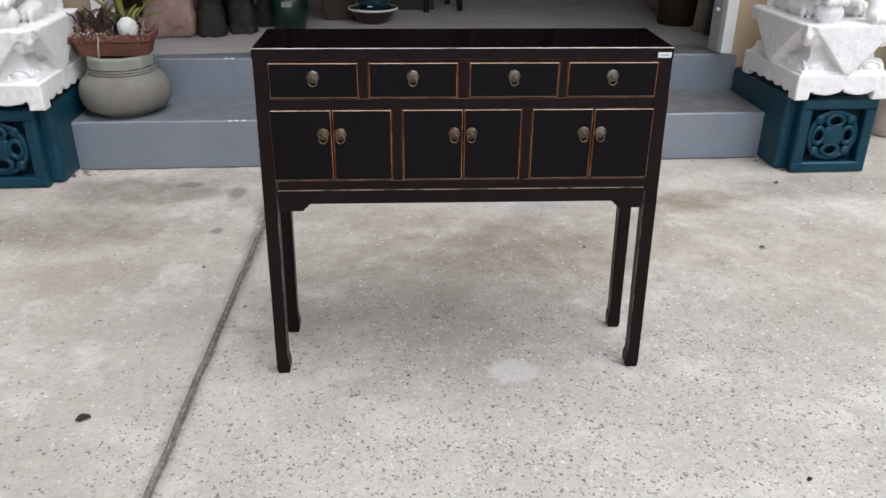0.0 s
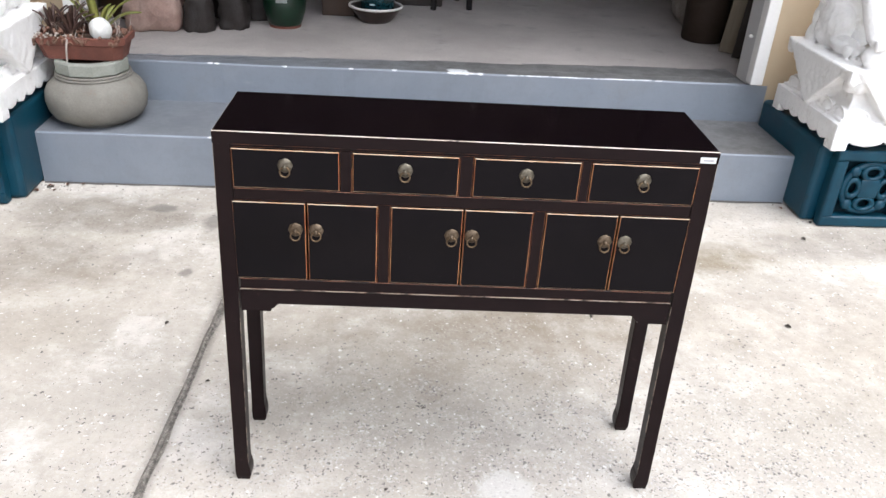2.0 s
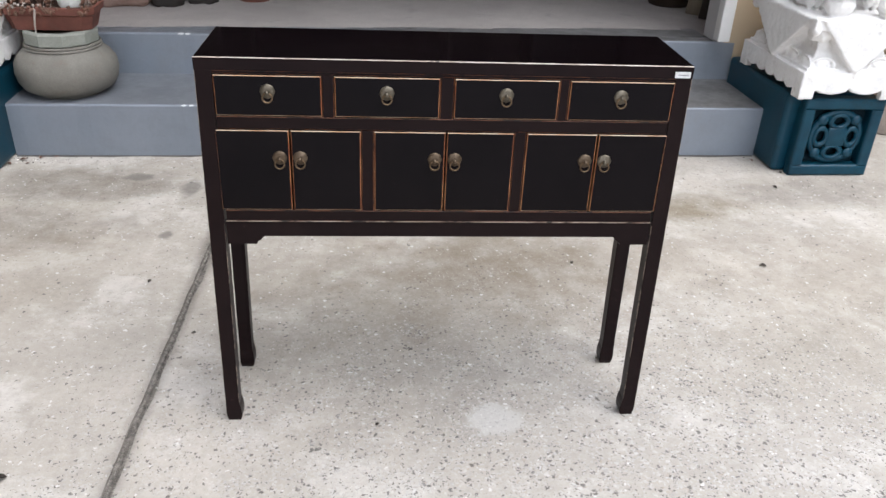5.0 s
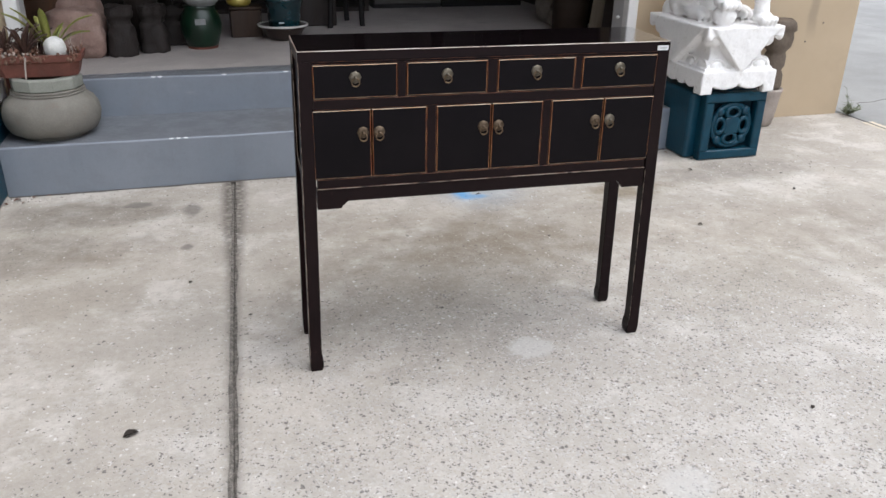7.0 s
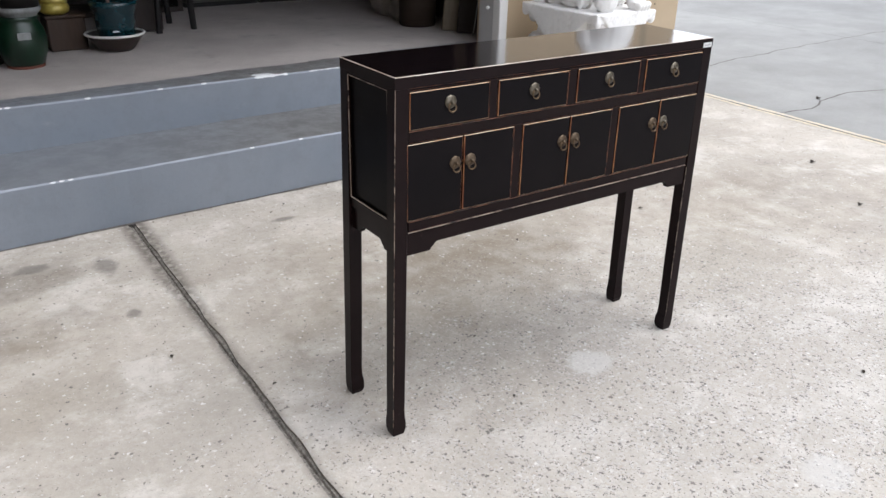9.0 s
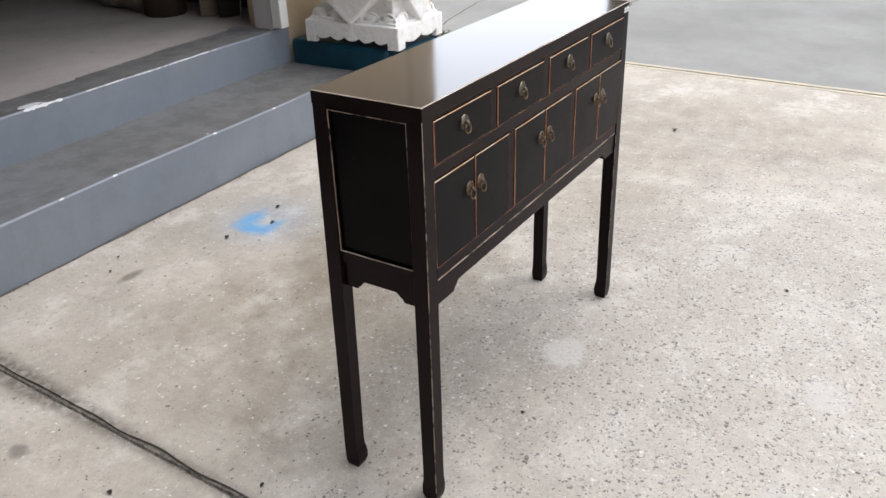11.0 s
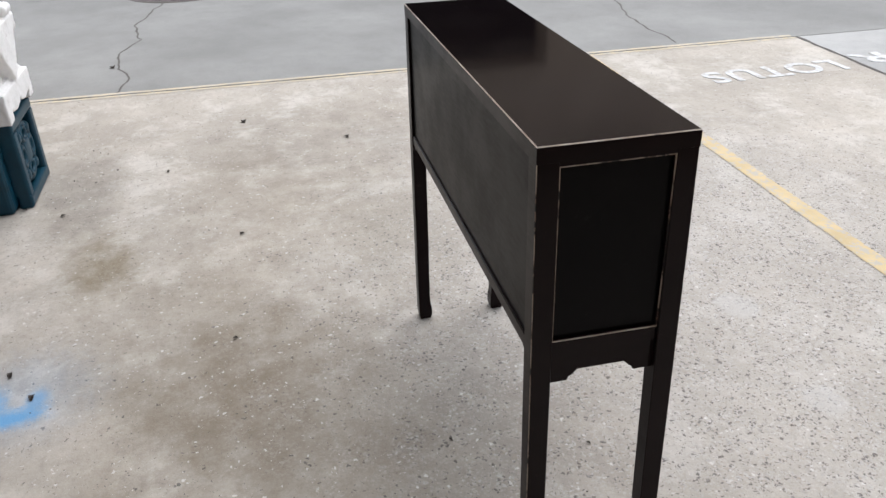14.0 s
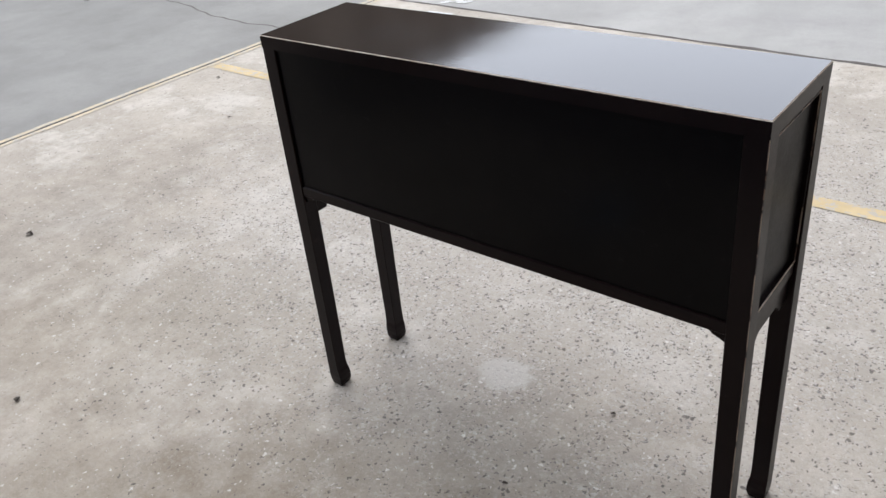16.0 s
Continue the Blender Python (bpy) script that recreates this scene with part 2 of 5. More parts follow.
def worn(name, pale, wood, keep):
    """An arris rubbed through the lacquer: pale ground and reddish wood with black left between."""
    n = Nodes(name)
    a, b = n.noise(18.0, 4.0, 0.6), n.noise(75.0, 4.0, 0.7)
    c = n.mix(n.ramp(a, 0.4, 0.62), pale, wood)
    c = n.mix(n.ramp(n.math("ADD", n.math("MULTIPLY", a, 0.5), n.math("MULTIPLY", b, 0.5)), keep, keep + 0.06), c, (0.012, 0.008, 0.007))
    return n.done(c, 0.5)


def paint_line(name, col, wear):
    """Road paint, rubbed away in places."""
    n = Nodes(name)
    w = n.noise(28.0, 6.0, 0.7)
    c = n.mix(n.ramp(n.noise(6.0), 0.3, 0.7), col, tuple(v * 0.8 for v in col))
    c = n.mix(n.ramp(w, wear, wear + 0.12, 0.0, 0.85), c, (0.42, 0.4, 0.37))
    return n.done(c, 0.75, n.bump(w, 0.2, 0.002), spec=0.3)


CONCRETE = concrete("forecourt_concrete", (0.53, 0.482, 0.418))
ROAD = concrete("driveway_concrete", (0.318, 0.315, 0.303), True)
BAY = concrete("bay_concrete", (0.45, 0.446, 0.434), True)
EARTH = surface("dark_joint_dirt", (0.05, 0.045, 0.04), (0.09, 0.08, 0.07), 0.95)
SEALANT = surface("joint_sealant", (0.11, 0.098, 0.085), (0.34, 0.31, 0.27), 0.95, 70.0, 300.0, 0.8, 0.006, dirt=(0.05, 0.044, 0.038), speck=0.6)
CRACK = surface("crack_dirt", (0.07, 0.06, 0.055), (0.13, 0.12, 0.11), 0.95, 20.0)
BLACK = lacquer("brown_black_lacquer", (0.007, 0.0034, 0.0036), (0.0102, 0.0052, 0.0052), coat=0.13)
BLACK_PANEL = lacquer("blue_black_lacquer", (0.0038, 0.003, 0.0038), (0.0052, 0.004, 0.0048), coat=0.1, spec=0.04)
BLACK_TOP = lacquer("black_lacquer_polished", (0.004, 0.0023, 0.003), (0.0056, 0.0034, 0.0038), (0.06, 0.13), 1.0, 0.55, tint=(0.76, 0.84, 1.0))
BACKPANEL = lacquer("black_back_panel", (0.003, 0.0026, 0.0031), (0.0046, 0.004, 0.0043), (0.34, 0.46), 0.04, 0.08)
# wear on level edges, made paler than WORN_RUST to hold a glint
WORN_GLINT = worn("worn_glint_arris", (0.5, 0.385, 0.27), (0.42, 0.23, 0.115), 0.63)
WORN_TOP = worn("worn_cream_arris", (0.52, 0.45, 0.39), (0.36, 0.28, 0.22), 0.6)
WORN_RUST = worn("worn_rust_arris", (0.43, 0.2, 0.085), (0.25, 0.078, 0.03), 0.6)
WORN_DARK = worn("worn_dark_arris", (0.2, 0.075, 0.035), (0.085, 0.026, 0.013), 0.5)
WORN_LEG = worn("worn_leg_arris", (0.24, 0.19, 0.15), (0.1, 0.06, 0.045), 0.47)
WORN_FAINT = worn("worn_faint_arris", (0.4, 0.32, 0.26), (0.17, 0.1, 0.07), 0.5)
BRASS = surface("aged_brass", (0.185, 0.163, 0.128), (0.12, 0.102, 0.076), 0.45, 60.0, 300.0, 0.3, 0.001, metal=0.85, dirt=(0.08, 0.064, 0.04))
BRASS_WARM = surface("browned_brass", (0.15, 0.112, 0.078), (0.095, 0.066, 0.042), 0.48, 60.0, 300.0, 0.3, 0.001, metal=0.8, dirt=(0.06, 0.036, 0.02))
BRASS_DARK = surface("dark_brass", (0.176, 0.12, 0.072), (0.112, 0.072, 0.04), 0.45, 60.0, 300.0, 0.3, 0.001, metal=0.8)
PAPER = surface("white_paper", (0.72, 0.72, 0.72), (0.666, 0.666, 0.675), 0.7, 20.0)
INK = surface("grey_print", (0.3, 0.3, 0.32), (0.35, 0.35, 0.36), 0.7, 20.0)


def step_paint():
    """Blue-grey masonry paint, scuffed pale and dusted brown by feet."""
    n = Nodes("blue_grey_step_paint")
    big, mid, fine = n.noise(2.2, 6.0, 0.6), n.noise(9.0, 6.0, 0.68), n.noise(70.0, 4.0, 0.65)
    c = n.mix(n.ramp(big, 0.32, 0.68), (0.17, 0.194, 0.232), (0.196, 0.22, 0.258))
    c = n.mix(n.ramp(mid, 0.45, 0.68, 0.0, 0.35), c, (0.155, 0.168, 0.19))
    c = n.mix(n.ramp(n.noise(3.6, 7.0, 0.7, n.stretch((1.0, 2.2, 1.0))), 0.54, 0.7, 0.0, 0.22), c, (0.176, 0.168, 0.158))
    c = n.mix(n.ramp(n.noise(14.0, 6.0, 0.75, n.stretch((0.5, 1.6, 1.0))), 0.62, 0.74, 0.0, 0.25), c, (0.3, 0.315, 0.33))
    c = n.mix(n.ramp(fine, 0.5, 0.75, 0.0, 0.14), c, (0.112, 0.116, 0.124))
    return n.done(c, n.ramp(mid, 0.3, 0.7, 0.34, 0.5), n.bump(n.math("ADD", fine, n.math("MULTIPLY", mid, 2.5)), 0.16, 0.004), spec=0.85)


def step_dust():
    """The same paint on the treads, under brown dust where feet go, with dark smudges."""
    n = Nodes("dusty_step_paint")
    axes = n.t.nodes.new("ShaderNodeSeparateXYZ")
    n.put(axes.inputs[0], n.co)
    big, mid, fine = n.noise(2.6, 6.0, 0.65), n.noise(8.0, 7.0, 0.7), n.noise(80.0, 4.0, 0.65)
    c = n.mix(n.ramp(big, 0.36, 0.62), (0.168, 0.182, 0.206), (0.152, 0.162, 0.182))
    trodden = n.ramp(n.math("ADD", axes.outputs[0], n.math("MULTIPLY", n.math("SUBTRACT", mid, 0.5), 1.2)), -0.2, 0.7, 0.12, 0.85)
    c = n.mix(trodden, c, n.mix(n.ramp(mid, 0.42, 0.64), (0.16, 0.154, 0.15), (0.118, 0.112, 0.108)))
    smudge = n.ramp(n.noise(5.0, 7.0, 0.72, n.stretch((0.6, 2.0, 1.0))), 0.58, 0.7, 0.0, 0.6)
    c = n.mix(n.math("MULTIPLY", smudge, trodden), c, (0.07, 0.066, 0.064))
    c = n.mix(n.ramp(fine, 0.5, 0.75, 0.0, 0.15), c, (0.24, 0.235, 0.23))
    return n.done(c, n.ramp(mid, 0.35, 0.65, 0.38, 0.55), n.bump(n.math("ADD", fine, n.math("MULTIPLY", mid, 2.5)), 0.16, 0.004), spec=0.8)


STEP_PAINT = step_paint()
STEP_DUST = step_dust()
CHIP = surface("chipped_paint_white", (0.75, 0.76, 0.78), (0.6, 0.62, 0.64), 0.8, 40.0)
PORCH = surface("porch_concrete", (0.46, 0.42, 0.395), (0.37, 0.335, 0.315), 0.8, 2.2, 110.0, 0.3, 0.003, dirt=(0.2728, 0.2552, 0.2376))
def beige_wall():
    """Smooth beige paint, a little patchy, with one dirty run-off streak."""
    n = Nodes("beige_wall_paint")
    sep = n.t.nodes.new("ShaderNodeSeparateXYZ")
    n.put(sep.inputs[0], n.co)
    big, fine = n.noise(1.4, 5.0, 0.6), n.noise(90.0, 3.0, 0.6)
    c = n.mix(n.ramp(big, 0.3, 0.7), (0.48, 0.38, 0.264), (0.432, 0.34, 0.232))
    c = n.mix(n.ramp(n.noise(4.0, 6.0, 0.7), 0.5, 0.75, 0.0, 0.25), c, (0.36, 0.288, 0.208))
    off = n.math("ABSOLUTE", n.math("ADD", n.math("SUBTRACT", sep.outputs[0], 3.085), n.math("MULTIPLY", n.math("SUBTRACT", n.noise(5.0), 0.5), 0.06)))
    run = n.math("MULTIPLY", n.ramp(off, 0.012, 0.04, 0.5, 0.0), n.ramp(sep.outputs[2], 0.42, 0.6))
    c = n.mix(run, c, (0.24, 0.2, 0.152))
    return n.done(c, 0.75, n.bump(n.math("ADD", fine, big), 0.12, 0.002), spec=0.35)


BEIGE = beige_wall()
WHITE_PAINT = surface("white_trim_paint", (0.7544, 0.7452, 0.7268), (0.69, 0.6808, 0.6624), 0.5, 5.0, 80.0, 0.12, 0.002, speck=0.05)
GREY_PAINT = surface("grey_jamb_paint", (0.48, 0.475, 0.475), (0.43, 0.425, 0.425), 0.6, 4.0, 80.0, 0.15, 0.002, speck=0.08)
# the shop's lack of light is put into these two very dark colours
INSIDE_SHADE = surface("shade_toned_interior_wall", (0.026, 0.019, 0.016), (0.018, 0.014, 0.012), 0.85, 2.0)
CEILING_SHADE = surface("shade_toned_ceiling", (0.05, 0.046, 0.042), (0.04, 0.036, 0.034), 0.9, 2.0)
MARBLE = surface("white_marble", (0.86, 0.85, 0.835), (0.79, 0.78, 0.765), 0.6, 9.0, 90.0, 0.35, 0.004, dirt=(0.6014, 0.5723, 0.5335), speck=0.1)
TEAL_GLAZE = surface("teal_glaze", (0.0024, 0.032, 0.056), (0.004, 0.047, 0.076), 0.38, 10.0, 130.0, 0.15, 0.002, spec=0.3, dirt=(0.0032, 0.0272, 0.04), speck=0.12)
# teal glaze darkened to hold the shade behind the medallion
RECESS_SHADE = surface("teal_recess_shade", (0.0015, 0.0105, 0.017), (0.0022, 0.014, 0.022), 0.6, 10.0, 130.0, 0.15, 0.002, spec=0.15)
STONEWARE = surface("grey_green_stone", (0.205, 0.194, 0.168), (0.16, 0.15, 0.13), 0.8, 9.0, 160.0, 0.35, 0.003, dirt=(0.168, 0.132, 0.104))
TERRACOTTA = surface("terracotta", (0.19, 0.064, 0.043), (0.125, 0.046, 0.033), 0.7, 16.0, 150.0, 0.25, 0.002, dirt=(0.136, 0.068, 0.051))
PALE_CLAY = surface("weathered_pale_clay", (0.4, 0.345, 0.305), (0.3, 0.258, 0.228), 0.85, 12.0, 120.0, 0.35, 0.003)
SOIL = surface("potting_soil", (0.06, 0.04, 0.03), (0.1, 0.06, 0.04), 0.95, 60.0)
DARK_WOOD = surface("dark_carved_wood", (0.015, 0.009, 0.0075), (0.024, 0.015, 0.012), 0.7, 14.0, 120.0, 0.5, 0.004, grain=(1.0, 1.0, 0.25))
POT_WOOD = surface("brown_black_carved_wood", (0.015, 0.0105, 0.009), (0.024, 0.017, 0.0145), 0.75, 14.0, 120.0, 0.6, 0.006)
BROWN_WOOD = surface("red_brown_wood", (0.05, 0.023, 0.012), (0.1, 0.045, 0.02), 0.65, 6.0, 60.0, 0.4, 0.004, grain=(1.0, 1.0, 0.15))
GREY_WOOD = surface("weathered_grey_wood", (0.2, 0.18, 0.15), (0.13, 0.115, 0.1), 0.8, 6.0, 80.0, 0.4, 0.004, grain=(1.0, 1.0, 0.12))
CARVED_BROWN = surface("mid_brown_carving", (0.1, 0.075, 0.056), (0.15, 0.118, 0.09), 0.8, 12.0, 90.0, 0.6, 0.006)
STAND_WOOD = surface("dark_red_brown_wood", (0.03, 0.016, 0.01), (0.045, 0.025, 0.015), 0.7, 6.0, 60.0, 0.4, 0.004, grain=(1.0, 1.0, 0.15))
TAN_WOOD = surface("weathered_tan_wood", (0.17, 0.14, 0.1), (0.12, 0.095, 0.07), 0.8, 6.0, 80.0, 0.4, 0.004, grain=(1.0, 1.0, 0.12))
PINK_STONE = surface("pinkish_rock", (0.4, 0.28, 0.235), (0.31, 0.2, 0.165), 0.85, 9.0, 90.0, 0.6, 0.008, dirt=(0.2754, 0.1836, 0.1492))
PALE_STONE = surface("pale_rock", (0.3, 0.27, 0.24), (0.22, 0.2, 0.18), 0.85, 9.0, 90.0, 0.6, 0.008)
GREEN_GLAZE = surface("dark_green_glaze", (0.0018, 0.0156, 0.0072), (0.003, 0.024, 0.0108), 0.35, 12.0, 120.0, 0.1, 0.001, coat=0.2)
BLACK_GLAZE = surface("black_glaze", (0.006, 0.005, 0.005), (0.01, 0.008, 0.008), 0.5, 12.0, 120.0, 0.1, 0.001, spec=0.25)
PALE_RIM = surface("cream_worn_rim", (0.72, 0.71, 0.67), (0.6, 0.59, 0.55), 0.6, 30.0)
GREY_RIM = surface("grey_unglazed_rim", (0.26, 0.27, 0.27), (0.2, 0.2, 0.2), 0.7, 30.0)
DEEP_TEAL = surface("deep_teal_glaze", (0.00225, 0.0225, 0.0315), (0.00375, 0.03375, 0.0435), 0.25, 10.0, 120.0, 0.1, 0.001, coat=0.4)
BARREL_BROWN = surface("dull_brown_jar", (0.034, 0.022, 0.016), (0.024, 0.016, 0.012), 0.7, 8.0, 100.0, 0.2, 0.001, spec=0.2)
BOWL_BROWN = surface("brown_glazed_bowl", (0.036, 0.021, 0.016), (0.024, 0.014, 0.011), 0.35, 12.0, 100.0, 0.15, 0.001)
GILT = surface("worn_gilt", (0.52, 0.42, 0.1), (0.36, 0.27, 0.05), 0.35, 20.0, 120.0, 0.15, 0.001, metal=0.35, dirt=(0.1, 0.07, 0.02), coat=0.3)
LEAF_GREEN = surface("fresh_leaf", (0.07, 0.112, 0.0245), (0.105, 0.14, 0.035), 0.5, 20.0, 120.0, 0.2, 0.001)
LEAF_WEED = surface("dusty_weed_leaf", (0.1, 0.12, 0.06), (0.16, 0.17, 0.1), 0.6, 20.0, 120.0, 0.2, 0.001)
LEAF_YELLOW = surface("yellow_green_leaf", (0.2, 0.23, 0.045), (0.29, 0.27, 0.075), 0.5, 16.0, 120.0, 0.2, 0.001)
LEAF_DARK = surface("purple_brown_leaf", (0.07, 0.035, 0.03), (0.1, 0.058, 0.042), 0.5, 20.0, 120.0, 0.2, 0.001)
LEAF_RUST = surface("rusty_succulent_leaf", (0.19, 0.085, 0.055), (0.13, 0.075, 0.05), 0.55, 20.0, 120.0, 0.2, 0.001)
LEAF_DEAD = surface("dead_leaf_brown", (0.05, 0.04, 0.034), (0.09, 0.07, 0.055), 0.8, 20.0)
WOOLLY = surface("white_cactus_wool", (0.74, 0.74, 0.72), (0.62, 0.62, 0.58), 0.95, 60.0, 300.0, 0.8, 0.004)
PINK_STEM = surface("pinkish_stem", (0.3, 0.16, 0.15), (0.24, 0.13, 0.11), 0.6, 20.0)
IRON = surface("cast_iron", (0.1, 0.09, 0.088), (0.14, 0.12, 0.115), 0.7, 14.0, 120.0, 0.4, 0.003, metal=0.3)
YELLOW_LINE = paint_line("faded_yellow_line", (0.62, 0.53, 0.385), 0.46)
YELLOW_STRIPE = paint_line("yellow_bay_stripe", (0.6, 0.475, 0.275), 0.48)
WHITE_LETTERS = paint_line("white_stencil_paint", (0.646, 0.6545, 0.663), 0.47)
GREY_BOARD = surface("grey_board", (0.062, 0.055, 0.052), (0.046, 0.041, 0.038), 0.7, 3.0)
BRICK_FAR = surface("grey_brown_far_wall", (0.13, 0.098, 0.07), (0.1, 0.075, 0.055), 0.85, 0.8)
# near-black, with the undercroft's deep shade put into the colour
SHADE_WALL = surface("undercroft_shade", (0.012, 0.01, 0.01), (0.008, 0.007, 0.007), 0.9, 2.0)

# ---- shapes ----
SITE = pose(0, 0, 0, 0, 0, 1.67)      # the building stands at a slight angle to the table


def thing(name, x=0.0, y=0.0, z=0.0, rz=0.0, site=True, label="", category="", group="", kind=""):
    """An empty at the base of a thing, to carry its parts."""
    ob = new(name)
    ob.empty_display_size = 0.1
    ob.matrix_world = (SITE if site else Matrix()) @ pose(x, y, z, 0, 0, rz)
    return tagged(ob, label, category, group, kind)


def part(name, bm, mats, parent=None, label="", smooth=False):
    """Links a bmesh as one mesh object, under a thing or a part."""
    me = bpy.data.meshes.new(name)
    bmesh.ops.recalc_face_normals(bm, faces=bm.faces)
    bm.to_mesh(me)
    bm.free()
    for m in mats if isinstance(mats, (list, tuple)) else [mats]:
        me.materials.append(m)
    if smooth:
        me.polygons.foreach_set("use_smooth", [True] * len(me.polygons))
    ob = new(name, me)
    if parent is not None:
        ob.parent = parent
    return tagged(ob, label)


def structure(name, bm, mats, label, category, smooth=False):
    ob = part(name, bm, mats, None, label, smooth)
    ob.matrix_world = SITE
    return tagged(ob, "", category, "", "structure")


def block(bm, x0, x1, y0, y1, z0, z1, bevel=0.0, segments=1, pick=None, index=0):
    """A box, its edges (those that pick chooses) bevelled; the bevel's faces take the material index."""
    made = bmesh.ops.create_cube(bm, size=1.0, matrix=Matrix.Translation(((x0 + x1) / 2, (y0 + y1) / 2, (z0 + z1) / 2)) @ Matrix.Diagonal((x1 - x0, y1 - y0, z1 - z0, 1)))
    if bevel:
        edges = {e for v in made["verts"] for e in v.link_edges}
        if pick:
            edges = {e for e in edges if pick((e.verts[0].co + e.verts[1].co) / 2)}
        cut = bmesh.ops.bevel(bm, geom=list(edges), offset=bevel, segments=segments, affect="EDGES", profile=0.5)
        for f in cut["faces"]:
            f.material_index = index
    return bm


def slab_box(*a, **k):
    return block(bmesh.new(), *a, **k)


def lathe(bm, profile, n=32, centre=(0, 0, 0), close=True, wobble=0.0, index=0):
    """Turns a profile of (radius, height) round the z axis."""
    rings = []
    for r, z in profile:
        rings.append([bm.verts.new((centre[0] + r * math.cos(a) * (1 + wobble * math.sin(3 * a + z * 9)), centre[1] + r * math.sin(a) * (1 + wobble * math.cos(2 * a - z * 7)), centre[2] + z))
                      for a in (2 * math.pi * i / n for i in range(n))])
    for a, b in zip(rings, rings[1:]):
        for i in range(n):
            f = bm.faces.new((a[i], a[(i + 1) % n], b[(i + 1) % n], b[i]))
            f.material_index = index
    if close:
        for ring in (rings[0][::-1], rings[-1]):
            bm.faces.new(ring).material_index = index
    return bm


def loft(bm, sections, index=0, cap=True):
    """Joins rings of points of equal number."""
    rings = [[bm.verts.new(p) for p in s] for s in sections]
    n = len(rings[0])
    for a, b in zip(rings, rings[1:]):
        for i in range(n):
            bm.faces.new((a[i], a[(i + 1) % n], b[(i + 1) % n], b[i])).material_index = index
    if cap:
        bm.faces.new(rings[0][::-1]).material_index = index
        bm.faces.new(rings[-1]).material_index = index
    return bm


def tube(bm, points, radii, n=8, index=0):
    """A round rod along points, with a radius for each."""
    pts = [Vector(p) for p in points]
    if isinstance(radii, (int, float)):
        radii = [radii] * len(pts)
    secs = []
    for i, p in enumerate(pts):
        d = (pts[min(i + 1, len(pts) - 1)] - pts[max(i - 1, 0)]).normalized()
        u = d.orthogonal().normalized() if i == 0 else (u - d * u.dot(d)).normalized()
        v = d.cross(u)
        secs.append([p + radii[i] * (math.cos(a) * u + math.sin(a) * v) for a in (2 * math.pi * k / n for k in range(n))])
    return loft(bm, secs, index)


def ball(bm, c, r, seg=16, rot=None):
    """An ellipsoid."""
    r = (r, r, r) if isinstance(r, (int, float)) else r
    m = Matrix.Translation(c) @ (rot or Matrix()) @ Matrix.Diagonal((*r, 1))
    bmesh.ops.create_uvsphere(bm, u_segments=seg, v_segments=max(6, seg // 2), radius=1.0, matrix=m)
    return bm


def ring(bm, c, big, small, axis="y", n=28, m=8, squash=1.0):
    """A torus about an axis."""
    rows = []
    for i in range(n):
        a = 2 * math.pi * i / n
        row = []
        for k in range(m):
            b = 2 * math.pi * k / m
            u, w = (big + small * math.cos(b)) * math.cos(a), (big + small * math.cos(b)) * math.sin(a) * squash
            h = small * math.sin(b)
            p = {"y": (u, h, w), "z": (u, w, h), "x": (h, u, w)}[axis]
            row.append(bm.verts.new((c[0] + p[0], c[1] + p[1], c[2] + p[2])))
        rows.append(row)
    for i in range(n):
        for k in range(m):
            bm.faces.new((rows[i][k], rows[(i + 1) % n][k], rows[(i + 1) % n][(k + 1) % m], rows[i][(k + 1) % m]))
    return bm


def prism(bm, outline, y0, y1, axis="y", index=0):
    """An outline in x and z (or y and z, or x and y) given a thickness along the other axis."""
    def at(u, w, d):
        return {"y": (u, d, w), "x": (d, u, w), "z": (u, w, d)}[axis]
    a = [bm.verts.new(at(u, w, y0)) for u, w in outline]
    b = [bm.verts.new(at(u, w, y1)) for u, w in outline]
    n = len(outline)
    for i in range(n):
        bm.faces.new((a[i], a[(i + 1) % n], b[(i + 1) % n], b[i])).material_index = index
    bm.faces.new(a[::-1]).material_index = index
    bm.faces.new(b).material_index = index
    return bm


def rough_up(bm, amount, scale, seed=0.0):
    """Pushes the points of a mesh about with noise."""
    bm.normal_update()
    for v in bm.verts:
        v.co += v.normal * amount * noise.noise(v.co * scale + Vector((seed, seed * 0.7, 0)))
    return bm


def jagged(p, q, step, amount, seed):
    """Points along a line from p to q (q left out), broken a little to the side."""
    p, q = Vector(p), Vector(q)
    n = max(1, int((q - p).length / step))
    side = Vector((-(q - p).y, (q - p).x)).normalized()
    return [tuple(p.lerp(q, i / n) + side * (amount * noise.noise(Vector((i * 0.37 * step * 20, seed, 0))) if i else 0)) for i in range(n)]


# ---- ground ----
F, B2, H1, H2 = 3.692, 4.12, 0.215, 0.392      # fronts and heights of the two steps
bm = bmesh.new()
bmesh.ops.create_grid(bm, x_segments=8, y_segments=8, size=400.0)
bmesh.ops.translate(bm, verts=bm.verts, vec=(0, 0, -0.03))
ground = structure("ground", bm, EARTH, "dark packed dirt under the paved yard and driveway", "ground")


def saw(y):
    return -0.3715 + 0.0445 * y


def kerb_line(y):
    return 3.262 + 0.0412 * y


def cross(x):
    return -0.365 - 0.086 * x


def slab(name, corners, mat, label, rough=(0, 1, 2, 3)):
    outline = []
    for i in range(4):
        p, q = corners[i], corners[(i + 1) % 4]
        outline += jagged(p, q, 0.022, 0.0075, i * 3.1 + corners[0][0]) if i in rough and (Vector(p) - Vector(q)).length < 16 else [p]
    bm = prism(bmesh.new(), outline, -0.028, 0.0, "z")
    return part(name, bm, mat, pavement, label)


